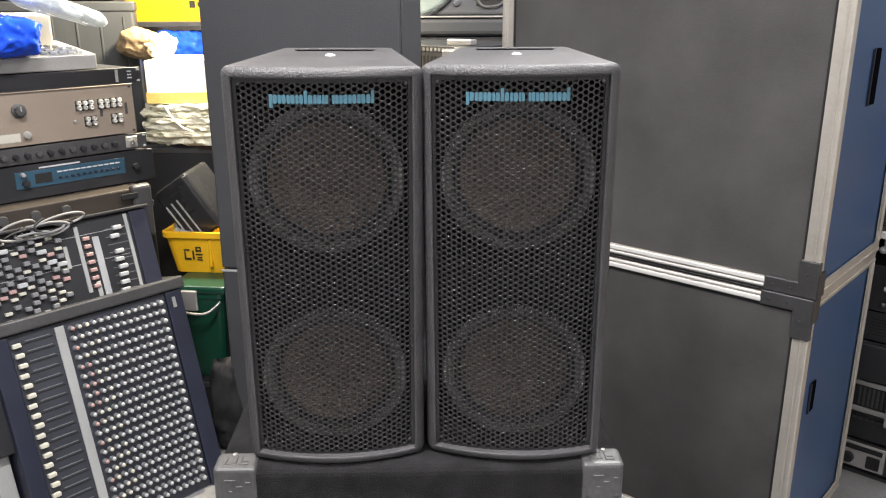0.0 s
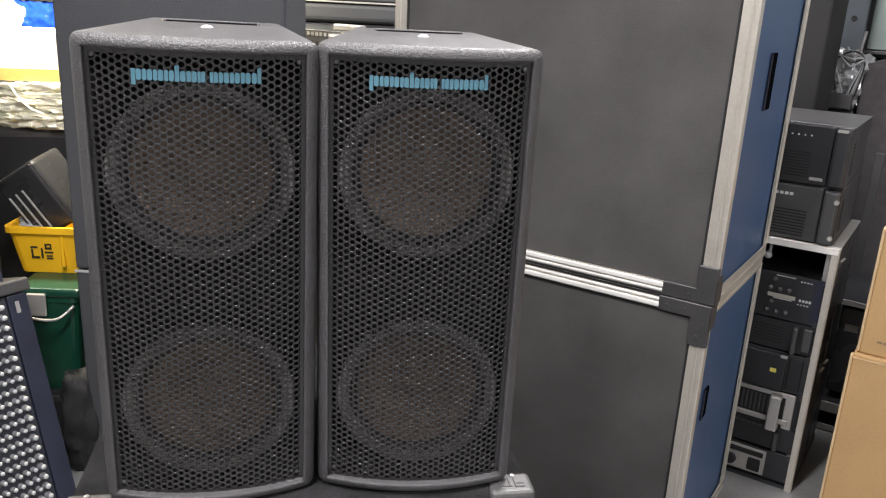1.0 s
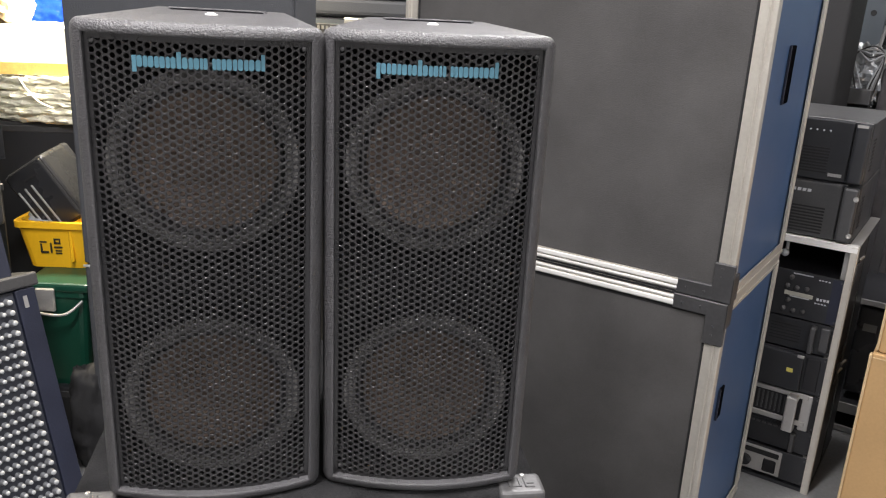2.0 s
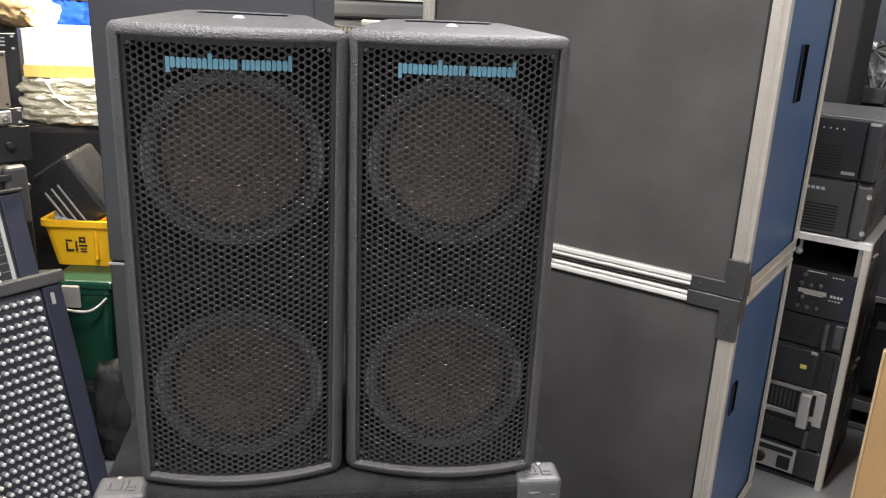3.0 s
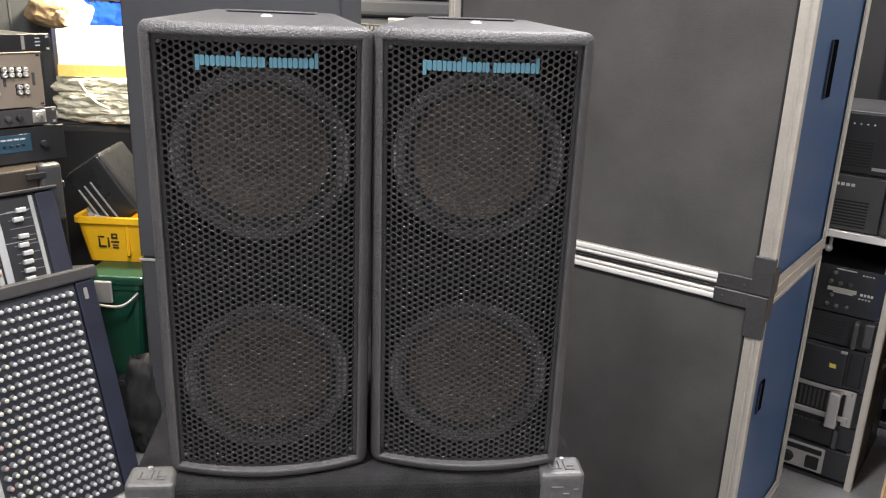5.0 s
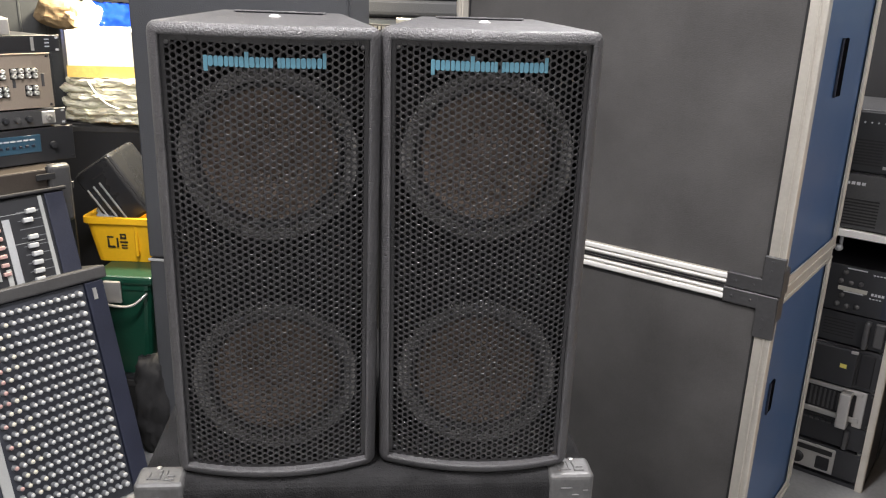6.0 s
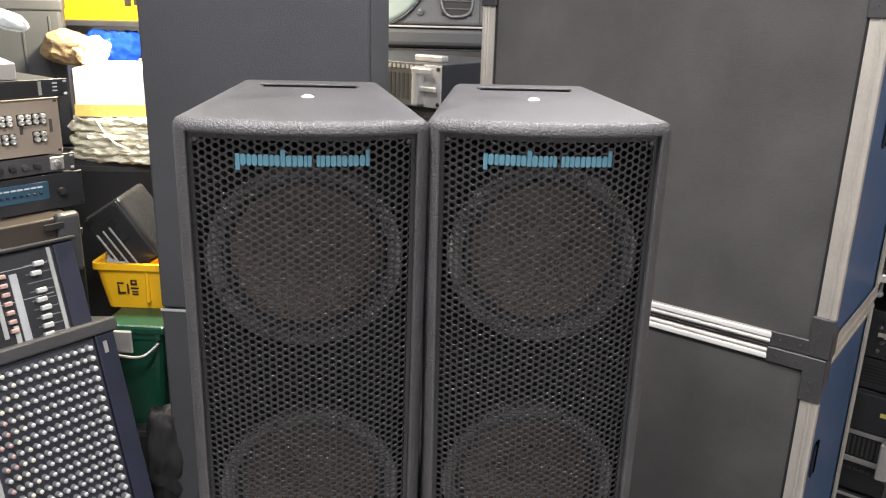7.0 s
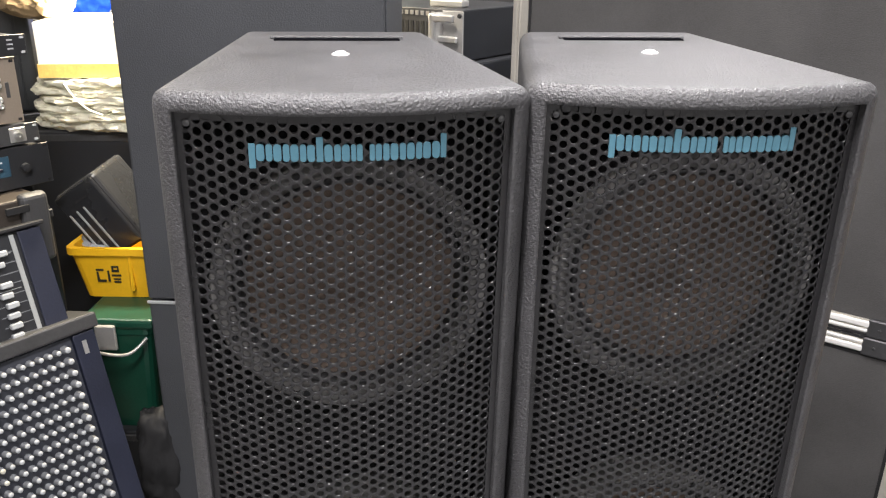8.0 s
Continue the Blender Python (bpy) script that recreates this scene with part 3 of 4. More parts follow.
def fader_console():
    c = thing("mixing_console", facing_left_row(-1.775, -0.010, 0.0, -15.2), "black console with white fader strips leaning behind another", "mixing console", "leaning consoles")
    y = 0.036
    part("body", box((0.36, 1.082), (y, y + 0.07), (0.30, 0.836), 0.006, 2), "rack_black", c)
    part("end_bar", box((0.36, 1.09), (y - 0.012, y + 0.075), (0.836, 0.846), 0.003, 2), "rack_dark", c)
    part("side_rail", box((1.032, 1.082), (y - 0.006, y), (0.30, 0.834), 0.003, 2), "navy", c)
    for x, w, z0, z1, m in ((1.020, 0.010, 0.62, 0.83, "strip_grey"), (0.880, 0.011, 0.64, 0.82, "strip_grey"), (0.926, 0.018, 0.60, 0.785, "cap_white"), (0.905, 0.012, 0.60, 0.665, "strip_grey"), (0.842, 0.010, 0.715, 0.775, "strip_grey")):
        part("label_strip", box((x - w / 2, x + w / 2), (y - 0.003, y), (z0, z1), 0.0008, 1), m, c)
    cap = mesh_of("fader_cap", cap_mesh(0.024, 0.012, 0.012), "cap_white")
    small = mesh_of("fader_cap", cap_mesh(0.017, 0.0085, 0.010), "cap_cream")
    dark = mesh_of("fader_cap", cap_mesh(0.016, 0.012, 0.014), "knob_grey")
    pink = mesh_of("fader_cap", cap_mesh(0.018, 0.010, 0.010), "cap_red")
    slot = mesh_of("fader_slot", box((-0.030, 0.030), (-0.0008, 0.001), (-0.001, 0.001)), "knob_grey")
    rnd = random.Random(5)
    for r in range(9):
        z = 0.625 + r * 0.0215
        part_of("fader_slot", slot, "knob_grey", c, "", pose(0.985, y, z))
        if r != 6:
            part_of("fader_cap", cap, "cap_white", c, "", pose(0.962 + rnd.uniform(-0.006, 0.02) + (0.02 if r > 6 else 0), y, z))
        if r < 7:
            part_of("fader_cap", pink, "cap_red", c, "", pose(0.899, y, z + 0.03))
    for r in range(11):
        for k in range(18):
            if rnd.random() < 0.78:
                x, z = 0.47 + k * 0.0222 + rnd.uniform(-0.003, 0.003), 0.610 + r * 0.0205 + (0.01 if k % 2 else 0)
                if z < 0.825 and not 0.83 < x < 0.855:
                    part_of("fader_cap", rnd.choice((small, dark, cap, pink)) if rnd.random() < 0.3 else rnd.choice((small, dark, dark)), "cap_cream", c, "", pose(x, y, z))
    line = mesh_of("print_line", box((0.40, 1.01), (-0.0006, 0.001), (-0.0008, 0.0008)), "strip_grey")
    for z in (0.72, 0.795):
        part_of("print_line", line, "strip_grey", c, "", pose(0, y, z))


big_console()
edge_console()
fader_console()


# ---- the stack of rack gear behind the consoles ----
def support_case(name, xs, ys, zs, m, label):
    t = thing(name, m, label, "equipment case")
    part("body", box(xs, ys, zs, 0.006, 2), "rack_black", t)
    for z in (zs[0] + 0.01, zs[1] - 0.03):
        part("edge_rail", box((xs[0] - 0.002, xs[1] + 0.002), (ys[0] - 0.002, ys[0] + 0.02), (z, z + 0.02), 0.002, 1), "bracket", t)
    return t


support_case("equipment_case", (0.55, 1.165), (0.02, 0.45), (0.0, 0.795), facing_left_row(-2.13, 0, 0), "black equipment case carrying a stack of rack units")


def brown_rack():
    r = thing("power_distributor", facing_left_row(-2.055, 0.012, 0), "brownish grey metal rack unit with rounded cheeks", "rack unit")
    part("body", box((0.52, 1.10), (0.03, 0.36), (0.797, 0.845), 0.004, 2), "brown_metal", r)
    ch = part("cheek", box((1.045, 1.105), (0.0, 0.03), (0.70, 0.858), 0.012, 3), "rack_grey", r, "rounded metal end plate")
    part("cheek_hole", box((1.010, 1.06), (-0.002, 0.003), (0.822, 0.838), 0.001, 1), "inner_black", ch)
    part("front_plate", box((0.52, 1.045), (0.012, 0.032), (0.785, 0.848), 0.004, 2), "brown_metal", r)
    for x in (0.70, 0.78, 0.86):
        part("knob", lathe([(0.014, 0.0), (0.012, -0.008), (0.0, -0.009)], 16), "rack_grey", r, "", pose(x, 0.012, 0.822))


brown_rack()
RW = 0.4826


def rack_unit(name, v, z, h, depth, face, label, u=-2.15):
    """A rack unit, front at y = 0, right edge at x = 0."""
    t = thing(name, facing_left_row(u, v, z), label, "rack unit", "stacked rack gear")
    part("chassis", box((-RW + 0.02, -0.02), (0.003, depth), (0.001, h - 0.001), 0.0015, 1), "rack_black", t)
    part("front_plate", box((-RW, 0), (0.0, 0.003), (0.0005, h - 0.0005), 0.0008, 1), face, t)
    n = max(1, round(h / 0.0445))
    hole = mesh_of("rack_hole", box((-0.0045, 0.0045), (-0.0006, 0.001), (-0.003, 0.003), 0.0015, 1), "print_light" if n == 1 else "inner_black")
    for x in (-0.008, -RW + 0.008):
        for z0 in (0.007, h - 0.007):
            part_of("rack_hole", hole, "inner_black", t, "", pose(x, 0, z0))
    return t


def effects_unit():
    t = rack_unit("effects_unit", 1.181, 0.848, 0.092, 0.3, "rack_black", "black two-space effects unit with a blue front panel")
    part("blue_panel", box((-0.395, -0.091), (-0.002, 0.0), (0.030, 0.076), 0.0008, 1), "blue_panel", t, "blue printed panel")
    part("display", box((-0.345, -0.30), (-0.003, -0.002), (0.040, 0.066)), "inner_black", t)
    bar = mesh_of("print_line", box((0, 0.013), (-0.003, -0.002), (0, 0.0035)), "print_light")
    btn = mesh_of("button", box((-0.004, 0.004), (-0.006, -0.002), (-0.003, 0.003), 0.001, 1), "navy")
    for k in range(11):
        part_of("print_line", bar, "print_light", t, "", pose(-0.285 + k * 0.0165, 0, 0.062))
        part_of("button", btn, "navy", t, "", pose(-0.278 + k * 0.0165, 0, 0.048))
    for x in (-0.37, -0.06):
        part("knob", lathe([(0.010, 0.0), (0.009, -0.012), (0.0, -0.013)], 16), "black_plastic", t, "", pose(x, -0.001, 0.045))
    part("knob", lathe([(0.006, 0.0), (0.005, -0.01), (0.0, -0.011)], 12), "silver", t, "", pose(-0.375, -0.002, 0.068))
    part("print_line", box((-0.33, -0.22), (-0.0006, 0.0), (0.079, 0.083)), "print_light", t)


def knob_unit():
    t = rack_unit("preamplifier", 1.166, 0.944, 0.0445, 0.25, "rack_grey", "grey single-space preamplifier with a row of knobs")
    for k in range(11):
        part("knob", lathe([(0.0085, 0.0), (0.007, -0.012), (0.0, -0.013)], 14), "black_plastic" if k % 3 else "rack_grey", t, "", pose(-0.40 + k * 0.03, 0, 0.022))
    part("input_plate", box((-0.065, -0.03), (-0.003, 0.0), (0.006, 0.038), 0.001, 1), "silver", t)
    part("jack", lathe([(0.009, 0.0), (0.009, -0.006), (0.005, -0.007), (0.005, 0.002)], 14), "zinc", t, "", pose(-0.048, -0.003, 0.022))


def patch_panel():
    t = rack_unit("patch_panel", 1.139, 0.992, 0.138, 0.22, "beige", "old beige front panel with a dial and rows of sockets")
    part("top_edge", box((-RW, 0.0), (-0.004, 0.2), (0.137, 0.1405), 0.001, 1), "beige", t)
    d = part("dial", lathe([(0.019, 0.0), (0.019, -0.004), (0.0135, -0.006), (0.012, -0.018), (0.0, -0.019)], 10), "rack_grey", t, "dark octagonal dial", pose(-0.317, 0, 0.092))
    part("pointer", box((-0.0015, 0.0015), (-0.0205, -0.018), (0.0, 0.011)), "silver", d)
    part("knob", lathe([(0.010, 0.0), (0.009, -0.01), (0.0, -0.011)], 14), "silver", t, "", pose(-0.305, 0, 0.028))
    part("lamp", lathe([(0.005, 0.0), (0.004, -0.004), (0.0, -0.005)], 12), "silver", t, "", pose(-0.175, 0, 0.048))
    part("label_plate", box((-0.40, -0.322), (-0.001, 0.0), (0.012, 0.034)), "cap_cream", t)
    part("switch_block", box((-0.40, -0.372), (-0.003, 0.0), (0.085, 0.11), 0.001, 1), "inner_black", t)
    part("switch_block", box((-0.40, -0.372), (-0.003, 0.0), (0.045, 0.068), 0.001, 1), "inner_black", t)
    soc = mesh_of("socket", lathe([(0.0065, 0.0), (0.0062, -0.009), (0.0035, -0.010), (0.003, -0.004), (0.0, -0.004)], 12), "zinc", True)
    base = mesh_of("socket_base", box((-0.0085, 0.0085), (-0.0015, 0.0), (-0.020, 0.008), 0.001, 1), "inner_black")
    for x in (-0.160, -0.143, -0.126, -0.098, -0.081, -0.062, -0.045):
        part_of("socket_base", base, "inner_black", t, "", pose(x, 0, 0.096))
        for z in (0.097, 0.084):
            part_of("socket", soc, "zinc", t, "", pose(x, -0.001, z))
    for x in (-0.140, -0.122, -0.064, -0.047):
        part_of("socket_base", base, "inner_black", t, "", pose(x, 0, 0.052))
        for z in (0.053, 0.040):
            part_of("socket", soc, "zinc", t, "", pose(x, -0.001, z))
    for x in (-0.098, -0.024):
        part("slot", box((x - 0.004, x + 0.004), (-0.001, 0.0), (0.055, 0.088), 0.0005, 1), "rack_grey", t)


def window_unit():
    t = rack_unit("rack_processor", 1.170, 1.1325, 0.0445, 0.28, "rack_black", "black single-space rack processor with smoked window")
    part("window", box((-0.44, -0.078), (-0.001, 0.0), (0.006, 0.040)), "rack_dark", t)
    part("slot", box((-0.076, -0.068), (-0.0014, 0.0), (0.006, 0.040)), "silver", t, "pale upright strip")
    for k in range(3):
        part("print_line", box((-0.04, -0.028), (-0.0006, 0.0), (0.014 + 0.009 * k, 0.017 + 0.009 * k)), "print_light", t)


effects_unit()
knob_unit()
patch_panel()
window_unit()


def desk_keyboard():
    t = thing("control_desk", facing_left_row(-2.16, 1.052, 1.178), "pale grey control desk with white buttons, lying on rack units", "control desk")
    bm = box((-0.52, 0.0), (0.0, 0.24), (0.0, 0.040), 0.003, 2)
    for v in bm.verts:
        if v.co.z > 0.02:
            v.co.z += 0.03 * v.co.y / 0.24
    part("body", bm, "silver", t)
    key = mesh_of("button", box((-0.008, 0.008), (-0.006, 0.006), (0, 0.009), 0.002, 1), "cap_white")
    rnd = random.Random(9)
    for k in range(20):
        for r in range(4):
            if rnd.random() < 0.8:
                part_of("button", key, "cap_white", t, "", pose(-0.035 - k * 0.024, 0.025 + r * 0.03, 0.040 + 0.004 * r + 0.002, rnd.uniform(-6, 6)))
    part("rear_hump", box((-0.50, -0.045), (0.15, 0.235), (0.05, 0.150), 0.008, 2), "silver", t)
    part("side_socket", box((-0.046, -0.040), (0.17, 0.2), (0.08, 0.112), 0.002, 1), "inner_black", t)


desk_keyboard()
b = thing("plastic_bag", facing_left_row(-2.16, 0.80, 1.272), "crumpled shiny blue plastic bag on a control desk", "plastic bag")
part("bag", crumple(0.20, 0.15, 0.10, 0.020, 3.1, 44, 6.0), "film_blue", b, "", None, True)
b = thing("bubble_wrap", facing_left_row(-2.20, 0.97, 1.345) @ pose(0, 0, 0, 0, 18), "crumpled clear plastic wrap lying over grey gear", "plastic wrap")
part("sheet", crumple(0.26, 0.14, 0.045, 0.016, 8.4, 40, 5.0), "film_bubble", b, "", None, True)
def loose_cables():
    t = thing("cable_bundle", facing_left_row(-2.02, 0.80, 0.80), "tangle of pale grey cables on rack gear", "cables")
    rnd = random.Random(11)
    for k in range(7):
        cx, cz, r, a0 = rnd.uniform(-0.08, 0.04), rnd.uniform(-0.01, 0.02), rnd.uniform(0.022, 0.042), rnd.uniform(0, 360)
        pts = []
        for j in range(9):
            a = radians(a0 + j * 38)
            pts.append((cx + (r + 0.006 * j) * math.cos(a), -0.012 + 0.010 * math.sin(a * 0.7 + k), cz + 0.55 * r * math.sin(a) - 0.002 * j))
        part("cable", hose(pts, 0.0035), ("cable_grey", "cable_grey", "cable_black")[k % 3], t, "", None, True)


loose_cables()


# ---- bins, crate and goods between the stack and the tall cabinet ----
def tub(w, d, h, taper, wall, rim):
    """An open tapering crate with a rim and hollow inside."""
    bm = bmesh.new()
    def ring(sx, sy, z):
        r = 0.02
        pts = []
        for cx, cy, a0 in ((1, 1, 0), (-1, 1, 90), (-1, -1, 180), (1, -1, 270)):
            for k in range(4):
                a = radians(a0 + 30 * k)
                pts.append(bm.verts.new((cx * (sx - r) + r * math.cos(a), cy * (sy - r) + r * math.sin(a), z)))
        return pts
    a, b = w / 2, d / 2
    rings = [ring(a - taper, b - taper, 0), ring(a, b, h - 0.02), ring(a + rim, b + rim, h - 0.018), ring(a + rim, b + rim, h), ring(a - wall, b - wall, h), ring(a - taper - wall, b - taper - wall, wall)]
    for p, q in zip(rings, rings[1:]):
        for i in range(16):
            bm.faces.new((p[i], p[(i + 1) % 16], q[(i + 1) % 16], q[i]))
    bm.faces.new(rings[0][::-1])
    bm.faces.new(rings[-1])
    bmesh.ops.recalc_face_normals(bm, faces=bm.faces)
    return bm


def green_bin():
    t = thing("storage_bin", pose(-0.733, 2.300, 0, 0, 0, -6), "dark green plastic bin with clip lid on a low box", "bin")
    part("body", tub(0.155, 0.20, 0.290, 0.024, 0.004, 0.004), "green", t, "", pose(0, 0, 0.215))
    part("lid", box((-0.088, 0.088), (-0.110, 0.110), (0.502, 0.528), 0.008, 2), "green", t)
    part("latch", box((-0.05, 0.0), (-0.118, -0.108), (0.45, 0.515), 0.003, 1), "silver", t, "pale wire latch")
    h = part("handle", hose([(-0.07, -0.105, 0.48), (-0.05, -0.13, 0.455), (0.03, -0.135, 0.45), (0.07, -0.105, 0.48)], 0.004), "silver", t, "", None, True)


def yellow_crate(m, w, d, h, label, marks, handle=False):
    t = thing("plastic_crate", m, label, "crate", "yellow crates")
    part("body", tub(w, d, h, 0.018, 0.005, 0.008), "yellow", t)
    for x0, x1, z0, z1 in marks:
        y = -d / 2 + 0.018 * (1 - (z0 + z1) / 2 / h) - 0.002
        part("printed_mark", box((x0, x1), (y - 0.001, y + 0.002), (z0, z1)), "ink", t)
    part("corner_rib", box((w * 0.18, w * 0.23), (-d / 2 - 0.002, -d / 2 + 0.02), (0.02, h - 0.02), 0.004, 1), "yellow", t)
    return t


green_bin()
support_case("equipment_case", (-0.075, 0.075), (-0.10, 0.12), (0.0, 0.2145), pose(-0.733, 2.300, 0, 0, 0, -6), "low black case under a green bin")
b = thing("plastic_bag", pose(-0.668, 2.150, 0.155, 0, 0, 10), "limp black plastic bag standing beside a green bin", "plastic bag")
part("bag", crumple(0.085, 0.08, 0.31, 0.020, 7.7, 26, 9.0), "inner_black", b, "", None, True)
yellow_crate(pose(-0.761, 2.430, 0.529, 0, 0, -5), 0.205, 0.25, 0.138, "yellow plastic crate on a green bin, printed with dark marks",
             ((-0.045, -0.040, 0.045, 0.078), (-0.045, -0.024, 0.044, 0.050), (-0.045, -0.026, 0.075, 0.080), (-0.018, -0.013, 0.046, 0.085), (-0.006, 0.012, 0.072, 0.078), (-0.006, 0.012, 0.084, 0.089), (-0.006, -0.001, 0.072, 0.089), (0.008, 0.012, 0.072, 0.089), (-0.008, 0.015, 0.060, 0.065), (-0.005, 0.012, 0.050, 0.054), (-0.005, 0.012, 0.042, 0.046)))


def slotted_box():
    t = thing("power_supply", pose(-0.752, 2.365, 0.640, 8, -33, -16), "black plastic box with three slots, tilted in a crate", "power supply")
    part("body", box((-0.055, 0.085), (-0.02, 0.12), (0.0, 0.20), 0.012, 3), "black_plastic", t)
    part("front_cover", box((-0.050, 0.080), (-0.030, -0.020), (0.005, 0.195), 0.006, 2), "black_plastic", t)
    for k in range(3):
        part("slot_rib", box((-0.0615, -0.0555), (0.000 + 0.03 * k, 0.008 + 0.03 * k), (0.02, 0.15), 0.002, 1), "silver", t, "light edge of a slot")
        part("slot_rib", box((-0.040 + 0.024 * k, -0.034 + 0.024 * k), (-0.0325, -0.0295), (0.012, 0.145), 0.001, 1), "strip_grey", t)
    part("label_plate", box((0.0, 0.05), (-0.0312, -0.030), (0.16, 0.165)), "inner_black", t)


slotted_box()
b = thing("plastic_bag", pose(-0.818, 2.395, 0.645), "small clear bluish bag of parts in a yellow crate", "plastic bag")
part("bag", crumple(0.08, 0.13, 0.06, 0.02, 5.5), "film_silver", b)

support_case("equipment_case", (-0.52, 0.0), (0.0, 0.42), (0.0, 0.895), pose(-0.533, 2.585, 0), "black case carrying wrapped packages")


def wrapped_goods():
    for k in range(6):
        z0 = 0.897 + 0.0222 * k
        dx, turn = (0.0, 0.012, -0.008, 0.015, -0.012, 0.004)[k], (-5, 3, -2, 5, -3, 2)[k]
        t = thing("wrapped_package", pose(-0.803 + dx, 2.70, z0 + 0.0111, 0, 0, turn), "flat package in crinkled clear plastic film", "package", "film-wrapped packages")
        part("film", crumple(0.465 - 0.008 * k, 0.285, 0.034, 0.014, 2.0 + 3 * k, 44, 12.0), "film_clear", t)
        if k == 3:
            part("tie_string", hose([(-0.135, -0.150, 0.052), (-0.115, -0.160, 0.022), (-0.085, -0.161, -0.012), (-0.05, -0.156, -0.03)], 0.0026), "white_card", t, "white string", None, True)
    t = thing("white_board_box", pose(-0.798, 2.725, 1.034, 0, 0, 3), "white cardboard box on wrapped packages", "box")
    part("body", box((-0.185, 0.22), (-0.15, 0.16), (0.0, 0.139), 0.003, 2), "white_card", t)
    # golden band added for the gold tone of the film wrap here
    part("wrap_band", box((-0.187, 0.222), (-0.1525, -0.1505), (0.002, 0.036)), "gold", t, "golden band of film wrap")


wrapped_goods()


# ---- shelf with boxes at the back left ----
def ribbed_box(m, w, d, h, label):
    t = thing("storage_box", m, label, "storage box", "dark storage boxes")
    part("body", box((-w, 0), (0, d), (0, h), 0.012, 3), "dark_box", t)
    for k in range(6):
        x = -w + (k + 0.5) * w / 6
        part("rib", box((x - 0.004, x + 0.004), (-0.003, 0.004), (0.02, h - 0.05), 0.002, 1), "dark_box", t)
    part("lid_rim", box((-w - 0.004, 0.004), (-0.005, d), (h - 0.035, h), 0.006, 2), "dark_box", t)
    return t


ribbed_box(pose(-1.088, 2.825, 0.90, 0, 0, 20), 0.46, 0.34, 0.46, "dark grey ribbed plastic storage box under another")
ribbed_box(pose(-1.165, 2.83, 1.362, 0, 0, 20), 0.46, 0.34, 0.30, "dark grey ribbed storage box stacked on another")
support_case("equipment_case", (-0.48, 0.0), (0.0, 0.36), (0.0, 0.898), pose(-1.083, 2.825, 0, 0, 0, 20), "black case under dark storage boxes")


def back_shelf():
    t = thing("steel_shelf", pose(-1.110, 3.450, 0), "pale steel shelf unit loaded with crates and bags", "shelf")
    for z in (0.40, 1.083, 1.256):
        part("board", box((-0.5, 0.55), (0.0, 0.42), (z, z + 0.022), 0.002, 1), "rack_grey", t)
    for x in (-0.49, 0.52):
        for y in (0.01, 0.39):
            part("upright", box((x, x + 0.03), (y, y + 0.03), (0.0, 1.75), 0.002, 1), "rack_grey", t)


back_shelf()
yellow_crate(pose(-1.148, 3.620, 1.279, 0, 0, 2), 0.50, 0.30, 0.20, "yellow plastic crate with a printed panel on a shelf",
             ((0.04, 0.065, 0.055, 0.085),) + tuple((0.075 + 0.015 * k, 0.087 + 0.015 * k, 0.060, 0.080) for k in range(6)) + ((0.12, 0.125, 0.045, 0.052), (0.14, 0.145, 0.045, 0.052)))
t = thing("paper_parcel", pose(-1.058, 2.76, 1.174, 0, 0, -18) @ pose(0, 0, 0, 0, 10, 0), "torn brown paper parcel lying on a white box", "parcel")
part("wrapping", crumple(0.145, 0.12, 0.095, 0.012, 6.6, 28, 6.0), "paper", t, "", pose(0, 0, 0.045))
part("torn_end", crumple(0.05, 0.10, 0.07, 0.03, 9.1, 14, 8.0), "carton_edge", t, "", pose(0.085, 0, 0.045))
t = thing("plastic_bag", pose(-1.165, 3.48, 1.150), "shiny blue plastic bag hanging over a shelf edge", "plastic bag")
part("bag", crumple(0.23, 0.16, 0.18, 0.026, 1.3, 44, 6.0), "film_blue", t, "", None, True)
t = thing("small_amplifier", pose(-1.030, 3.500, 1.106), "small black unit with a pale handle on a shelf", "amplifier")
part("body", box((-0.04, 0.22), (-0.06, 0.14), (0.0, 0.055), 0.004, 2), "black_plastic", t)
part("handle", hose([(-0.02, -0.062, 0.018), (-0.01, -0.085, 0.03), (0.05, -0.085, 0.022), (0.07, -0.062, 0.014)], 0.005), "cap_white", t, "", None, True)
t = thing("cardboard_box", pose(-0.990, 3.500, 1.279), "small grey cardboard box on a shelf", "box")
part("body", box((0.0, 0.10), (0.0, 0.12), (0.0, 0.055), 0.002, 1), "strip_grey", t)

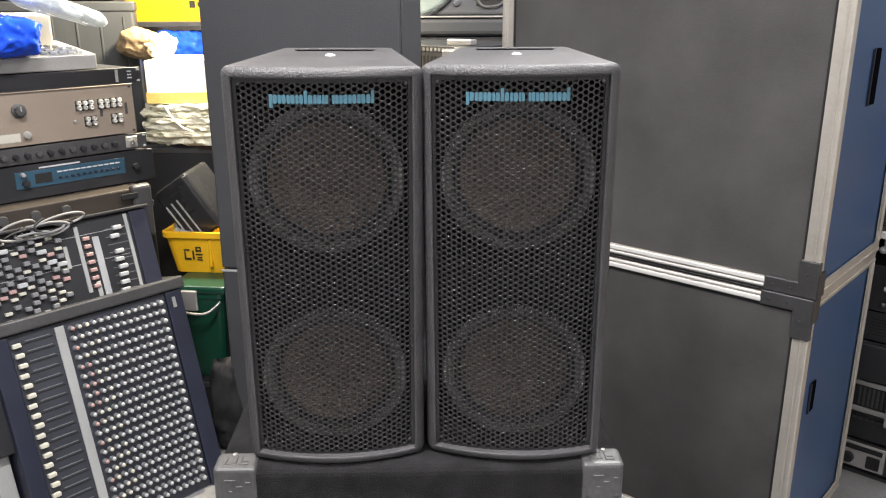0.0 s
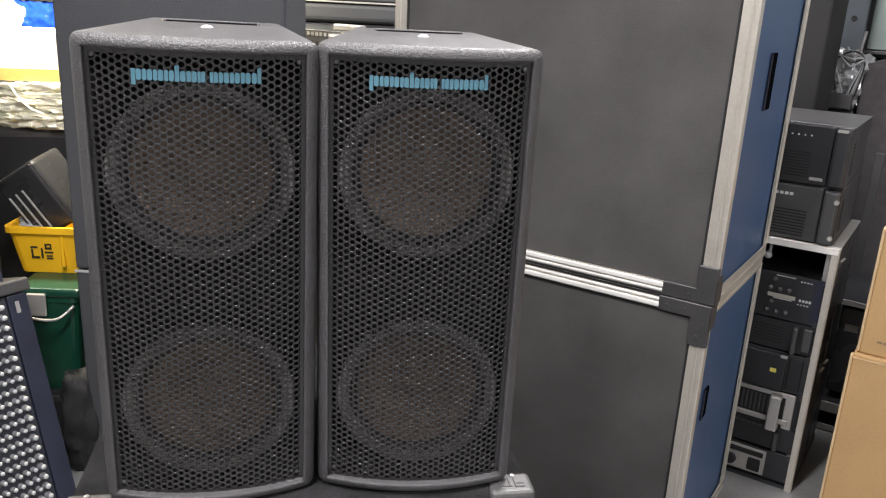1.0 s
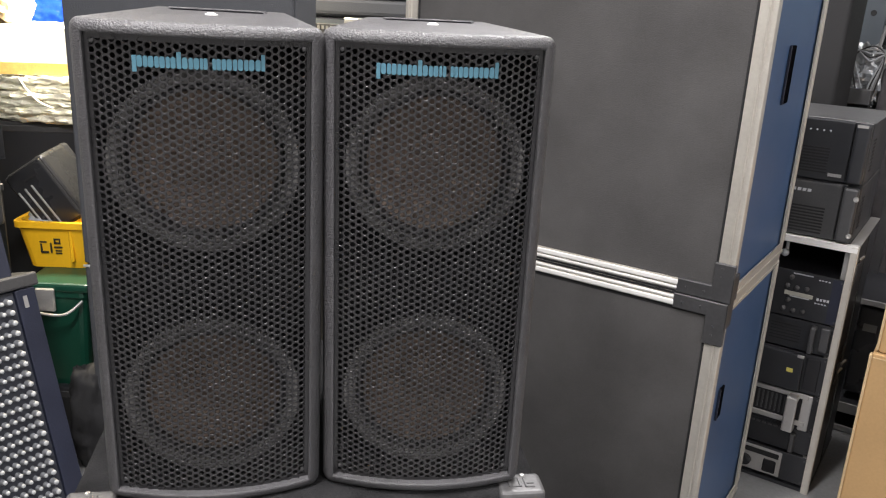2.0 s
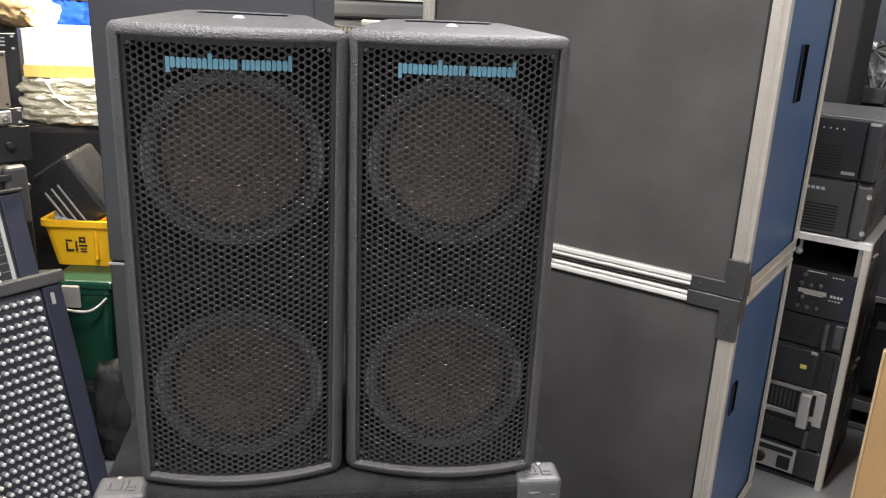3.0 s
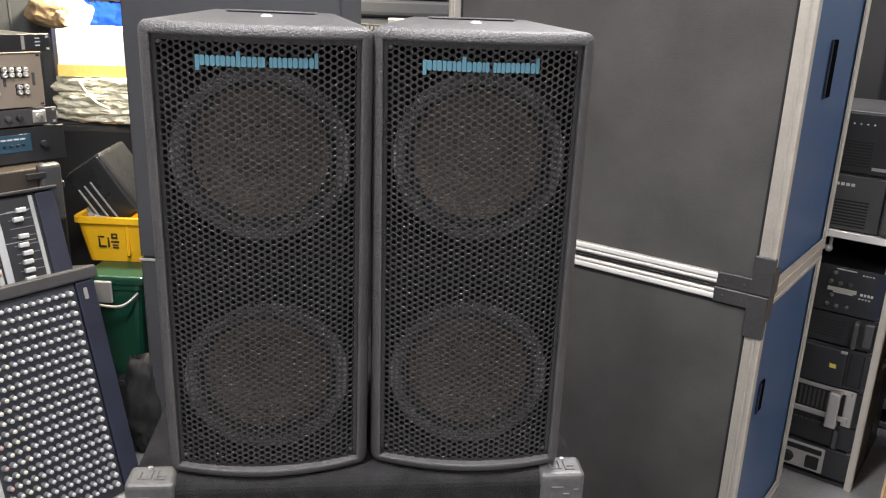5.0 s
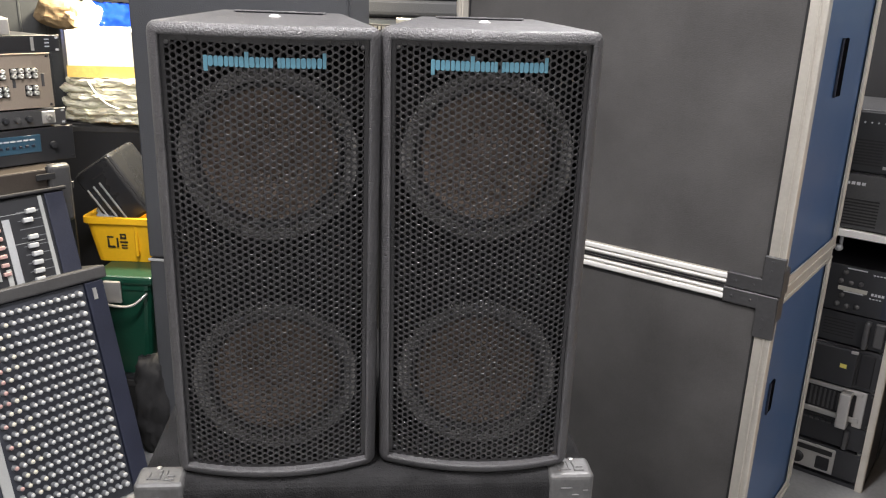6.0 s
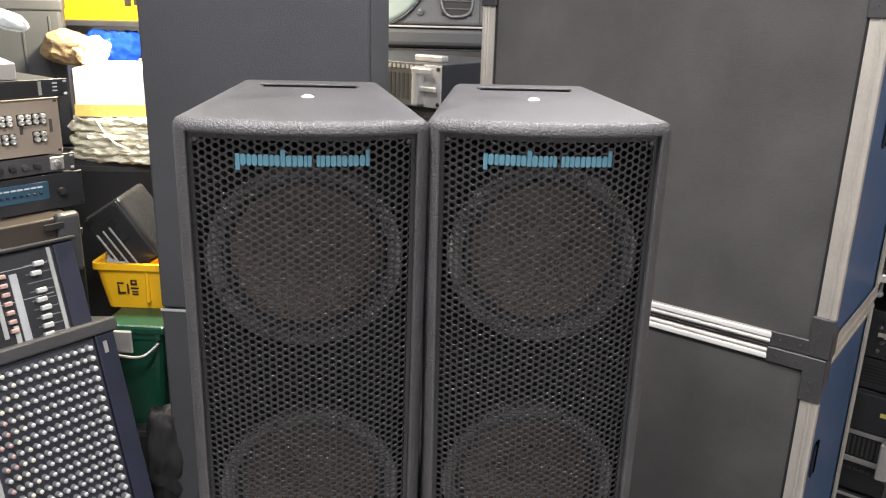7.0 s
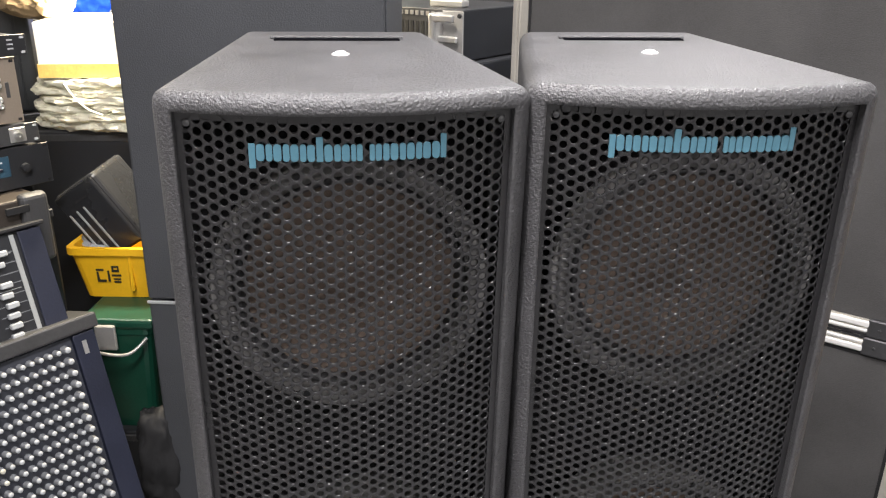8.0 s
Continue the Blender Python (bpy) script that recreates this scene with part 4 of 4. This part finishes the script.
# ---- the rack behind the flight cases ----
def rack_case():
    u, v = -0.243, 2.335
    w, d, h = 0.545, 0.40, 0.742
    m = on_grid(u, v, 0)
    r = thing("rack_case", m, "black rack case with aluminium edges, full of gear", "rack case")
    part("side_panel", box((-0.012, 0), (0.004, d), (0.0, h - 0.004)), "rack_black", r, "scuffed black side panel")
    part("side_panel", box((-w, -w + 0.012), (0.004, d), (0.0, h - 0.004)), "rack_black", r)
    part("top_panel", box((-w, 0), (0.004, d), (h - 0.012, h)), "rack_grey", r)
    part("base_panel", box((-w + 0.012, -0.012), (0.004, d), (0.0, 0.010)), "rack_black", r)
    part("rear_panel", box((-w + 0.012, -0.012), (d - 0.012, d), (0.010, h - 0.012)), "rack_dark", r)
    for xx, s in ((0.0, 1), (-w, -1)):
        b = box((min(xx, xx - 0.016 * s), max(xx, xx - 0.016 * s)), (-0.004, 0.0038), (0.0, h), 0.001, 1)
        box((min(xx, xx + 0.003 * s), max(xx, xx + 0.003 * s)), (-0.003, 0.020), (0.0, h), 0.001, 1, b)
        part("edge_rail", b, "alu", r, "aluminium edge rail")
        part("rack_rail", box((min(xx - 0.030 * s, xx - 0.017 * s), max(xx - 0.030 * s, xx - 0.017 * s)), (0.024, 0.028), (0.012, h - 0.014)), "silver", r)
    part("top_rail", box((-w, 0), (-0.0045, 0.018), (h - 0.002, h + 0.003), 0.001, 1), "alu_bright", r)
    part("top_rail", box((-w, 0), (-0.0042, 0.0), (h - 0.016, h - 0.002), 0.001, 1), "alu_bright", r)
    part("side_top_rail", box((-0.022, 0.003), (0.018, d), (h - 0.001, h + 0.003), 0.001, 1), "silver", r)
    part("side_foot_rail", box((0.0, 0.003), (0.02, d), (0.0, 0.010), 0.001, 1), "rack_grey", r)
    for z in (0.355, 0.70):
        for y in (0.10, 0.17) if z < 0.6 else (0.05,):
            l = part("latch", box((-0.001, 0.006), (y - 0.02, y + 0.02), (z - 0.035 + 0.6 * (y - 0.1), z + 0.02 + 0.6 * (y - 0.1)), 0.003, 2), "rack_grey", r, "worn steel latch")
            part("latch_tab", rod((0.004, y - 0.012, z), (0.011, y + 0.012, z + 0.006), 0.004, 8), "zinc", l)
    part("seam_rail", box((0.0, 0.002), (0.205, 0.212), (0.0, h - 0.01)), "rack_grey", r)
    return m


RACK = rack_case()
RX = -0.013


def rack_insert(name, z, h, face, label, recess=0.012):
    """A unit mounted in the rack; x runs left from its right ear."""
    t = thing(name, RACK @ pose(RX, recess, z), label, "rack unit", "rack mounted gear")
    part("chassis", box((-RW + 0.03, -0.02), (0.004, 0.30), (0.002, h - 0.002)), "rack_dark", t)
    part("front_plate", box((-RW, 0), (0.0, 0.004), (0.0008, h - 0.0008), 0.001, 1), face, t)
    for z0 in (0.010, h - 0.010):
        part("rack_screw", lathe([(0.0, -0.002), (0.003, -0.0015), (0.0035, 0.001)], 10), "rack_grey", t, "", pose(-0.008, 0, z0))
    return t


def equaliser():
    t = rack_insert("graphic_equaliser", 0.512, 0.134, "rack_black", "black graphic equaliser with two banks of sliders")
    kn = mesh_of("knob", lathe([(0.0065, 0.0), (0.0055, -0.010), (0.0, -0.011)], 14), "rack_grey", True)
    sl = mesh_of("slider", box((-0.0022, 0.0022), (-0.007, 0.0), (-0.004, 0.004), 0.0005, 1), "knob_grey")
    tr = mesh_of("slider_track", box((-0.0006, 0.0006), (-0.0007, 0.0), (-0.018, 0.018)), "knob_grey")
    rnd = random.Random(4)
    for b in (0, 1):
        z0 = 0.034 + 0.066 * b
        for k in range(31):
            x = -0.455 + k * 0.0092
            part_of("slider_track", tr, "knob_grey", t, "", pose(x, 0, z0))
            part_of("slider", sl, "knob_grey", t, "", pose(x, 0, z0 + rnd.uniform(-0.006, 0.006)))
        for x, dz in ((-0.140, -0.012), (-0.115, -0.014), (-0.090, -0.012), (-0.132, 0.014)):
            part_of("knob", kn, "rack_grey", t, "", pose(x, 0, z0 + dz))
        part("print_line", box((-0.13, -0.08), (-0.0006, 0.0), (z0 + 0.024, z0 + 0.027)), "print_light", t)
        for k in range(4):
            part("print_line", box((-0.065 + 0.008 * k, -0.060 + 0.008 * k), (-0.0006, 0.0), (z0 + 0.018, z0 + 0.021)), "print_light", t)
    part("label_plate", box((-0.145, -0.072), (-0.001, 0.0), (0.062, 0.073)), "cap_cream", t, "cream label strip")
    for k in range(5):
        part("model_mark", box((-0.062 + 0.0085 * k, -0.056 + 0.0085 * k), (-0.0006, 0.0), (0.062, 0.069)), "print_light", t)
    part("ear_plate", box((-0.03, 0.0), (-0.001, 0.0), (0.004, 0.130)), "navy", t)


def handle_bar(t, x, z0, z1, mat_name, out=0.03, w=0.014):
    b = box((x - w / 2, x + w / 2), (-out, -out + 0.010), (z0, z1), 0.004, 2)
    box((x - w / 2, x + w / 2), (-out + 0.005, 0.0), (z0, z0 + 0.012), 0.003, 1, b)
    box((x - w / 2, x + w / 2), (-out + 0.005, 0.0), (z1 - 0.012, z1), 0.003, 1, b)
    part("handle", b, mat_name, t)


def dark_amps():
    t = rack_insert("power_amplifier", 0.420, 0.089, "rack_black", "black two-space amplifier with pull handles", 0.016)
    part("knob", lathe([(0.007, 0.0), (0.006, -0.01), (0.0, -0.011)], 14), "rack_dark", t, "", pose(-0.26, 0, 0.045))
    part("indicator", lathe([(0.0035, 0.0), (0.003, -0.002), (0.0, -0.0025)], 10), "cap_white", t, "", pose(-0.262, -0.010, 0.046))
    for k in range(6):
        part("vent_slot", box((-0.165, -0.085), (-0.0008, 0.0), (0.020 + 0.009 * k, 0.023 + 0.009 * k)), "inner_black", t)
    handle_bar(t, -0.052, 0.006, 0.083, "rack_grey")
    part("side_tab", box((-0.035, -0.01), (-0.012, 0.0), (0.012, 0.083), 0.004, 2), "rack_grey", t)
    t = rack_insert("power_amplifier", 0.300, 0.118, "rack_black", "plain black amplifier with a small yellow sticker", 0.010)
    part("cover", box((-RW + 0.03, -0.060), (-0.016, 0.0), (0.004, 0.114), 0.004, 2), "rack_black", t)
    part("sticker", box((-0.100, -0.083), (-0.0168, -0.016), (0.058, 0.070)), "led_yellow", t, "small yellow sticker")
    part("corner_tab", box((-0.078, -0.060), (-0.018, -0.015), (0.106, 0.115), 0.001, 1), "silver", t)
    part("side_plate", box((-0.055, -0.018), (-0.004, 0.0), (0.01, 0.108), 0.002, 1), "rack_dark", t)


def silver_amps():
    t = rack_insert("power_amplifier", 0.185, 0.112, "rack_dark", "silver-framed amplifier with a round fan and bright handle", 0.014)
    part("top_trim", box((-RW, -0.03), (-0.006, 0.0), (0.096, 0.111), 0.002, 1), "silver", t)
    part("low_trim", box((-RW, -0.03), (-0.006, 0.0), (0.012, 0.028), 0.002, 1), "silver", t)
    part("fan_ring", lathe([(0.032, 0.0), (0.032, -0.006), (0.027, -0.006), (0.025, 0.004), (0.0, 0.006)], 28), "rack_grey", t, "round fan grille", pose(-0.215, -0.001, 0.062))
    for k in range(7):
        part("fin", box((-0.165 + 0.012 * k, -0.160 + 0.012 * k), (-0.003, 0.0), (0.034, 0.090)), "rack_grey", t)
    handle_bar(t, -0.068, 0.0, 0.106, "silver", 0.04, 0.030)
    part("end_plate", box((-0.046, -0.020), (-0.004, 0.0), (0.0, 0.110), 0.002, 1), "silver", t)
    t = rack_insert("vent_panel", 0.108, 0.075, "rack_black", "black vented rack amplifier front", 0.018)
    for k in range(24):
        part("vent_tooth", box((-0.46 + 0.016 * k, -0.450 + 0.016 * k), (-0.005, 0.0), (0.064, 0.069)), "rack_grey", t)
    part("side_bar", box((-0.060, -0.045), (-0.012, 0.0), (0.0, 0.06), 0.003, 1), "rack_grey", t)
    t = rack_insert("power_amplifier", 0.016, 0.090, "rack_black", "silver amplifier with a round knob and square socket", 0.008)
    part("lower_front", box((-0.44, -0.068), (-0.004, 0.0), (0.004, 0.084), 0.002, 1), "silver", t)
    part("dark_line", box((-0.43, -0.076), (-0.0055, -0.003), (0.060, 0.076), 0.001, 1), "inner_black", t)
    part("knob", lathe([(0.017, 0.0), (0.016, -0.010), (0.010, -0.012), (0.0, -0.012)], 18), "rack_dark", t, "", pose(-0.165, -0.004, 0.032))
    part("socket", box((-0.116, -0.080), (-0.006, -0.003), (0.012, 0.052), 0.003, 1), "rack_dark", t)
    for k in range(2):
        for j in range(4):
            part("indicator", lathe([(0.003, 0.0), (0.0, -0.001)], 8), "inner_black", t, "", pose(-0.235 + 0.020 * k, -0.0045, 0.016 + 0.0105 * j))


equaliser()
dark_amps()
silver_amps()
# white bulb and stem stand for a bright reflection in the rack's gap
t = thing("rack_glint", RACK @ pose(-0.175, 0.012, 0.690), "small white reflection modelled in the rack's open space", "lamp")
part("glint_bulb", lathe([(0.0, -0.012), (0.008, -0.008), (0.011, 0.0), (0.008, 0.008), (0.006, 0.02), (0.0, 0.02)], 16), "cap_white", t, "", None, True)
part("stem", rod((0, 0.018, 0), (0, 0.02, 0.042), 0.005, 10), "cap_white", t)


def vent_amp(z, h, label, lower):
    t = thing("power_amplifier", on_grid(-0.255, 2.347, z), label, "power amplifier", "amplifiers on the rack")
    part("chassis", box((-RW + 0.02, -0.01), (0.0, 0.36), (0.0, h), 0.003, 2), "rack_black", t)
    part("top_cover", box((-RW + 0.02, -0.008), (0.002, 0.362), (h - 0.003, h + 0.001), 0.0008, 1), "rack_grey", t)
    part("front_plate", box((-RW, -0.052), (-0.008, 0.0), (0.002, h - 0.003), 0.003, 2), "rack_grey" if lower else "rack_black", t)
    n = 9
    for k in range(n):
        z0 = (0.012 if lower else 0.020) + k * (0.075 if lower else 0.070) / n
        part("vent_slot", box((-RW + 0.03, -0.085 if lower else -0.10), (-0.0088, -0.006), (z0, z0 + 0.0042)), "inner_black", t)
    b = box((-0.048, -0.012), (-0.026, 0.0), (0.004, h - 0.004), 0.007, 3)
    e = part("end_block", b, "rack_grey" if lower else "rack_black", t, "solid end block with handle")
    for z0 in (0.025, h - 0.03) if lower else ():
        part("bolt", lathe([(0.007, 0.0), (0.006, -0.005), (0.003, -0.005), (0.0, -0.002)], 14), "zinc", e, "", pose(-0.015, -0.028, z0))
    if not lower:
        d = part("dial", lathe([(0.021, 0.0), (0.020, -0.005), (0.015, -0.007), (0.014, -0.015), (0.0, -0.016)], 24), "rack_dark", t, "", pose(-0.205, -0.008, h - 0.034))
        for k in range(4):
            part("indicator", lathe([(0.0025, 0.0), (0.0, -0.002)], 8), "cap_white", t, "", pose(-0.155 + 0.016 * k, -0.0085, h - 0.030))
        part("nameplate", box((-0.095, -0.062), (-0.0092, -0.008), (0.014, 0.022)), "silver", t)
        part("corner_tab", box((-0.045, -0.020), (-0.027, -0.02), (h - 0.012, h - 0.005)), "silver", t)
    else:
        for k in range(9):
            part("maker_mark", box((-0.235 + 0.0125 * k, -0.226 + 0.0125 * k), (-0.0086, -0.008), (h - 0.032, h - 0.024)), "print_light", t)
    for k in range(9):
        part("side_slot", box((-0.0105, -0.009), (0.05, 0.09), (0.03 + 0.01 * k, 0.034 + 0.01 * k)), "inner_black", t)


vent_amp(0.747, 0.152, "grey power amplifier with slotted vents on a rack", True)
vent_amp(0.901, 0.160, "black power amplifier with a dial, stacked on another", False)


# ---- behind the rack ----
def plain_speaker(name, m, w, d, h, body, label, front=None):
    t = thing(name, m, label, "loudspeaker")
    part("cabinet", box((-w, 0), (0, d), (0, h), 0.012, 3), body, t)
    if front:
        part("grille", box((-w + 0.02, -0.02), (-0.006, 0.0), (0.03, h - 0.02), 0.003, 2), front, t)
        part("trim", box((-w + 0.01, -0.01), (-0.010, 0.0), (0.012, 0.026), 0.003, 2), "rack_grey", t)
    return t


plain_speaker("black_cabinet", on_grid(-0.452, 2.90, 0), 0.50, 0.30, 1.62, "inner_black", "tall plain black cabinet behind the rack")
plain_speaker("carpet_speaker", on_grid(0.16, 3.30, 0), 0.535, 0.5, 1.185, "carpet_grey", "large grey carpet-covered loudspeaker beside the rack")
plain_speaker("grille_speaker", on_grid(0.25, 3.75, 1.19), 0.70, 0.35, 0.55, "rack_black", "loudspeaker with green-grey grille cloth and trim", "green_grille")
support_case("equipment_case", (-0.75, 0.0), (0.0, 0.36), (0.0, 1.188), on_grid(0.26, 3.82, 0), "black case under a loudspeaker")
t = thing("grey_panel", on_grid(-0.44, 3.66, 0), "tall blue-grey equipment panel with a round hole", "panel")
part("panel", box((-0.16, 0.0), (0.0, 0.03), (0.0, 1.75), 0.003, 1), "panel_blue", t)
part("hole", lathe([(0.011, 0.0), (0.011, -0.002), (0.0, -0.001)], 20), "inner_black", t, "", pose(-0.045, -0.0005, 1.335))
support_case("equipment_case", (-0.16, 0.0), (0.0, 0.22), (0.0, 1.02), on_grid(-0.385, 3.30, 0), "black case behind the amplifiers")
t = thing("foil_bag", on_grid(-0.445, 3.36, 1.115), "crumpled silver bag with cables on a case", "bag")
part("bag", crumple(0.16, 0.12, 0.19, 0.05, 4.2, 28, 8.0), "film_silver", t)
t = thing("cable_coil", on_grid(-0.42, 3.29, 1.032), "loops of grey and white cable over a silver bag", "cables")
for k in range(5):
    a = 0.02 * k
    part("cable", hose([(-0.08 + a, -0.01, 0.02), (-0.07, -0.03, 0.13 + a), (0.0, -0.04, 0.19 - a * 0.6), (0.045, -0.03, 0.16), (0.035 - a * 0.3, -0.02, 0.05), (0.02, -0.01, 0.0)], 0.003), "cable_black" if k % 3 == 0 else "cable_grey" if k % 2 else "cap_white", t, "", None, True)
part("cable", hose([(0.02, -0.02, 0.15), (0.025, -0.02, 0.20), (0.03, -0.01, 0.26)], 0.006), "cable_grey", t, "", None, True)
t = thing("control_box", on_grid(-0.44, 3.25, 1.022), "small grey box with buttons under a bag", "control box")
part("body", box((-0.06, 0.05), (0.0, 0.04), (0.0, 0.055), 0.004, 2), "rack_grey", t)


def low_shelf():
    t = thing("steel_shelf", on_grid(-0.27, 2.80, 0), "low grey steel shelf behind the cartons", "shelf")
    for z, h in ((0.004, 0.020), (0.070, 0.035), (0.45, 0.018)):
        bd = part("board", box((0.0, 0.75), (0.004, 0.35), (z, z + h), 0.002, 1), "rack_black", t)
        part("board_edge", box((0.0, 0.75), (0.0, 0.004), (z, z + h), 0.001, 1), "strip_grey", bd, "pale grey front edge")
    for x in (0.0, 0.72):
        part("upright", box((x, x + 0.03), (0.32, 0.35), (0.0, 0.9), 0.002, 1), "rack_grey", t)
    g = thing("storage_box", on_grid(-0.25, 2.84, 0.131), "black box on a low shelf", "box")
    part("body", box((0.0, 0.6), (0.0, 0.26), (0.0, 0.30), 0.006, 2), "black_plastic", g)
    part("label_plate", box((0.02, 0.06), (-0.001, 0.0), (0.22, 0.245)), "strip_grey", g)


low_shelf()


def carton(u, v, z, w, d, h, label):
    t = thing("cardboard_carton", on_grid(u, v, z), label, "carton", "stacked cartons")
    part("body", box((0.0, w), (0.0, d), (0.0, h), 0.004, 2), "carton", t)
    part("corner_flap", box((-0.006, 0.0), (-0.003, 0.02), (0.004, h - 0.004), 0.002, 1), "carton_edge", t, "frayed corrugated edge")
    part("lid_seam", box((0.0, w), (-0.0015, 0.001), (h - 0.012, h - 0.0095)), "carton_edge", t)
    for k in range(5):
        part("printed_mark", box((0.035 + 0.014 * k, 0.046 + 0.014 * k), (-0.001, 0.001), (0.035, 0.041)), "paper", t)
    return t


carton(-0.150, 2.187, 0.0, 0.50, 0.42, 0.525, "large plain brown cardboard carton on the floor")
carton(-0.140, 2.20, 0.526, 0.48, 0.40, 0.33, "brown cardboard carton with faint print, stacked")

# ---- seen through the gap above the speakers ----
support_case("equipment_case", (-0.55, 0.0), (0.0, 0.36), (0.0, 1.103), on_grid(-1.454, 1.84, 0), "black case carrying an amplifier")


def handle_amp():
    t = thing("power_amplifier", on_grid(-1.472, 1.827, 1.105), "dark amplifier with a chunky silver rack handle", "power amplifier")
    h = 0.118
    part("chassis", box((-RW, -0.006), (0.0, 0.34), (0.0, h), 0.003, 2), "rack_black", t)
    part("front_plate", box((-RW, 0.0), (-0.006, 0.0), (0.0, h), 0.001, 1), "rack_grey", t)
    b = box((-0.075, -0.055), (-0.045, 0.0), (0.006, h - 0.006), 0.006, 2)
    box((-0.075, -0.004), (-0.045, -0.033), (h - 0.026, h - 0.008), 0.004, 2, b)
    box((-0.060, -0.004), (-0.030, -0.020), (0.045, 0.060), 0.003, 1, b)
    part("handle", b, "silver", t, "cast silver handle")
    part("ear_plate", box((-0.058, 0.002), (-0.010, -0.006), (0.002, h - 0.002), 0.001, 1), "silver", t)
    for z in (0.012, h - 0.012):
        part("bolt", lathe([(0.006, 0.0), (0.005, -0.003), (0.0, -0.003)], 12), "rack_dark", t, "", pose(-0.008, -0.010, z))
    for k in range(14):
        part("vent_tooth", box((-0.30 + 0.016 * k, -0.291 + 0.016 * k), (-0.0085, -0.006), (h - 0.016, h - 0.006)), "silver", t)
        part("vent_slot", box((-0.30 + 0.016 * k, -0.291 + 0.016 * k), (-0.007, -0.005), (0.018, h - 0.03)), "inner_black", t)
    part("top_latch", box((-0.15, -0.05), (0.06, 0.09), (h, h + 0.018), 0.004, 2), "silver", t)


handle_amp()
support_case("equipment_case", (-0.45, 0.50), (0.0, 0.5), (0.0, 1.223), pose(-0.015, 3.12, 0), "black case carrying a stage monitor")


def stage_monitor():
    t = thing("stage_monitor", pose(-0.015, 3.10, 1.225), "dark grey stage monitor with round grille and slotted port", "loudspeaker")
    part("base", box((-0.42, 0.36), (0.0, 0.40), (0.0, 0.072), 0.02, 3), "cab_grey", t)
    part("trim", box((-0.42, 0.355), (-0.004, 0.02), (0.070, 0.076), 0.001, 1), "silver", t, "pale trim line")
    tilt = pose(0, 0.02, 0.078, -12)
    f = part("front_baffle", box((-0.42, 0.34), (0.0, 0.30), (0.0, 0.42), 0.012, 3), "cab_grey", t, "", tilt)
    part("round_grille", lathe([(0.205, 0.0), (0.205, -0.012), (0.19, -0.016), (0.0, -0.022)], 48), "green_grille", f, "fine round mesh grille", pose(-0.12, 0, 0.20), True)
    part("grille_rim", lathe([(0.215, 0.002), (0.215, -0.010), (0.205, -0.012), (0.203, 0.0)], 48), "black_plastic", f, "", pose(-0.12, 0, 0.20), True)
    p = part("port", box((0.135, 0.245), (-0.004, 0.002), (0.035, 0.24), 0.002, 1), "inner_black", f, "dark port with louvres")
    part("port_rim", hose([(0.135, -0.004, 0.24), (0.132, -0.006, 0.10), (0.150, -0.006, 0.040), (0.19, -0.006, 0.030), (0.235, -0.006, 0.045), (0.247, -0.006, 0.10), (0.245, -0.004, 0.24)], 0.006), "rack_grey", p, "", None, True)
    for k in range(7):
        part("louvre", box((0.138, 0.242), (-0.007, -0.003), (0.055 + 0.028 * k, 0.060 + 0.028 * k), 0.001, 1), "cab_grey", p)
    part("knob", lathe([(0.013, 0.0), (0.012, -0.008), (0.0, -0.009)], 16), "black_plastic", f, "", pose(0.06, 0, 0.045))
    part("foot", box((0.27, 0.36), (-0.01, 0.05), (0.0, 0.30), 0.012, 2), "cab_grey", t, "", tilt)


stage_monitor()
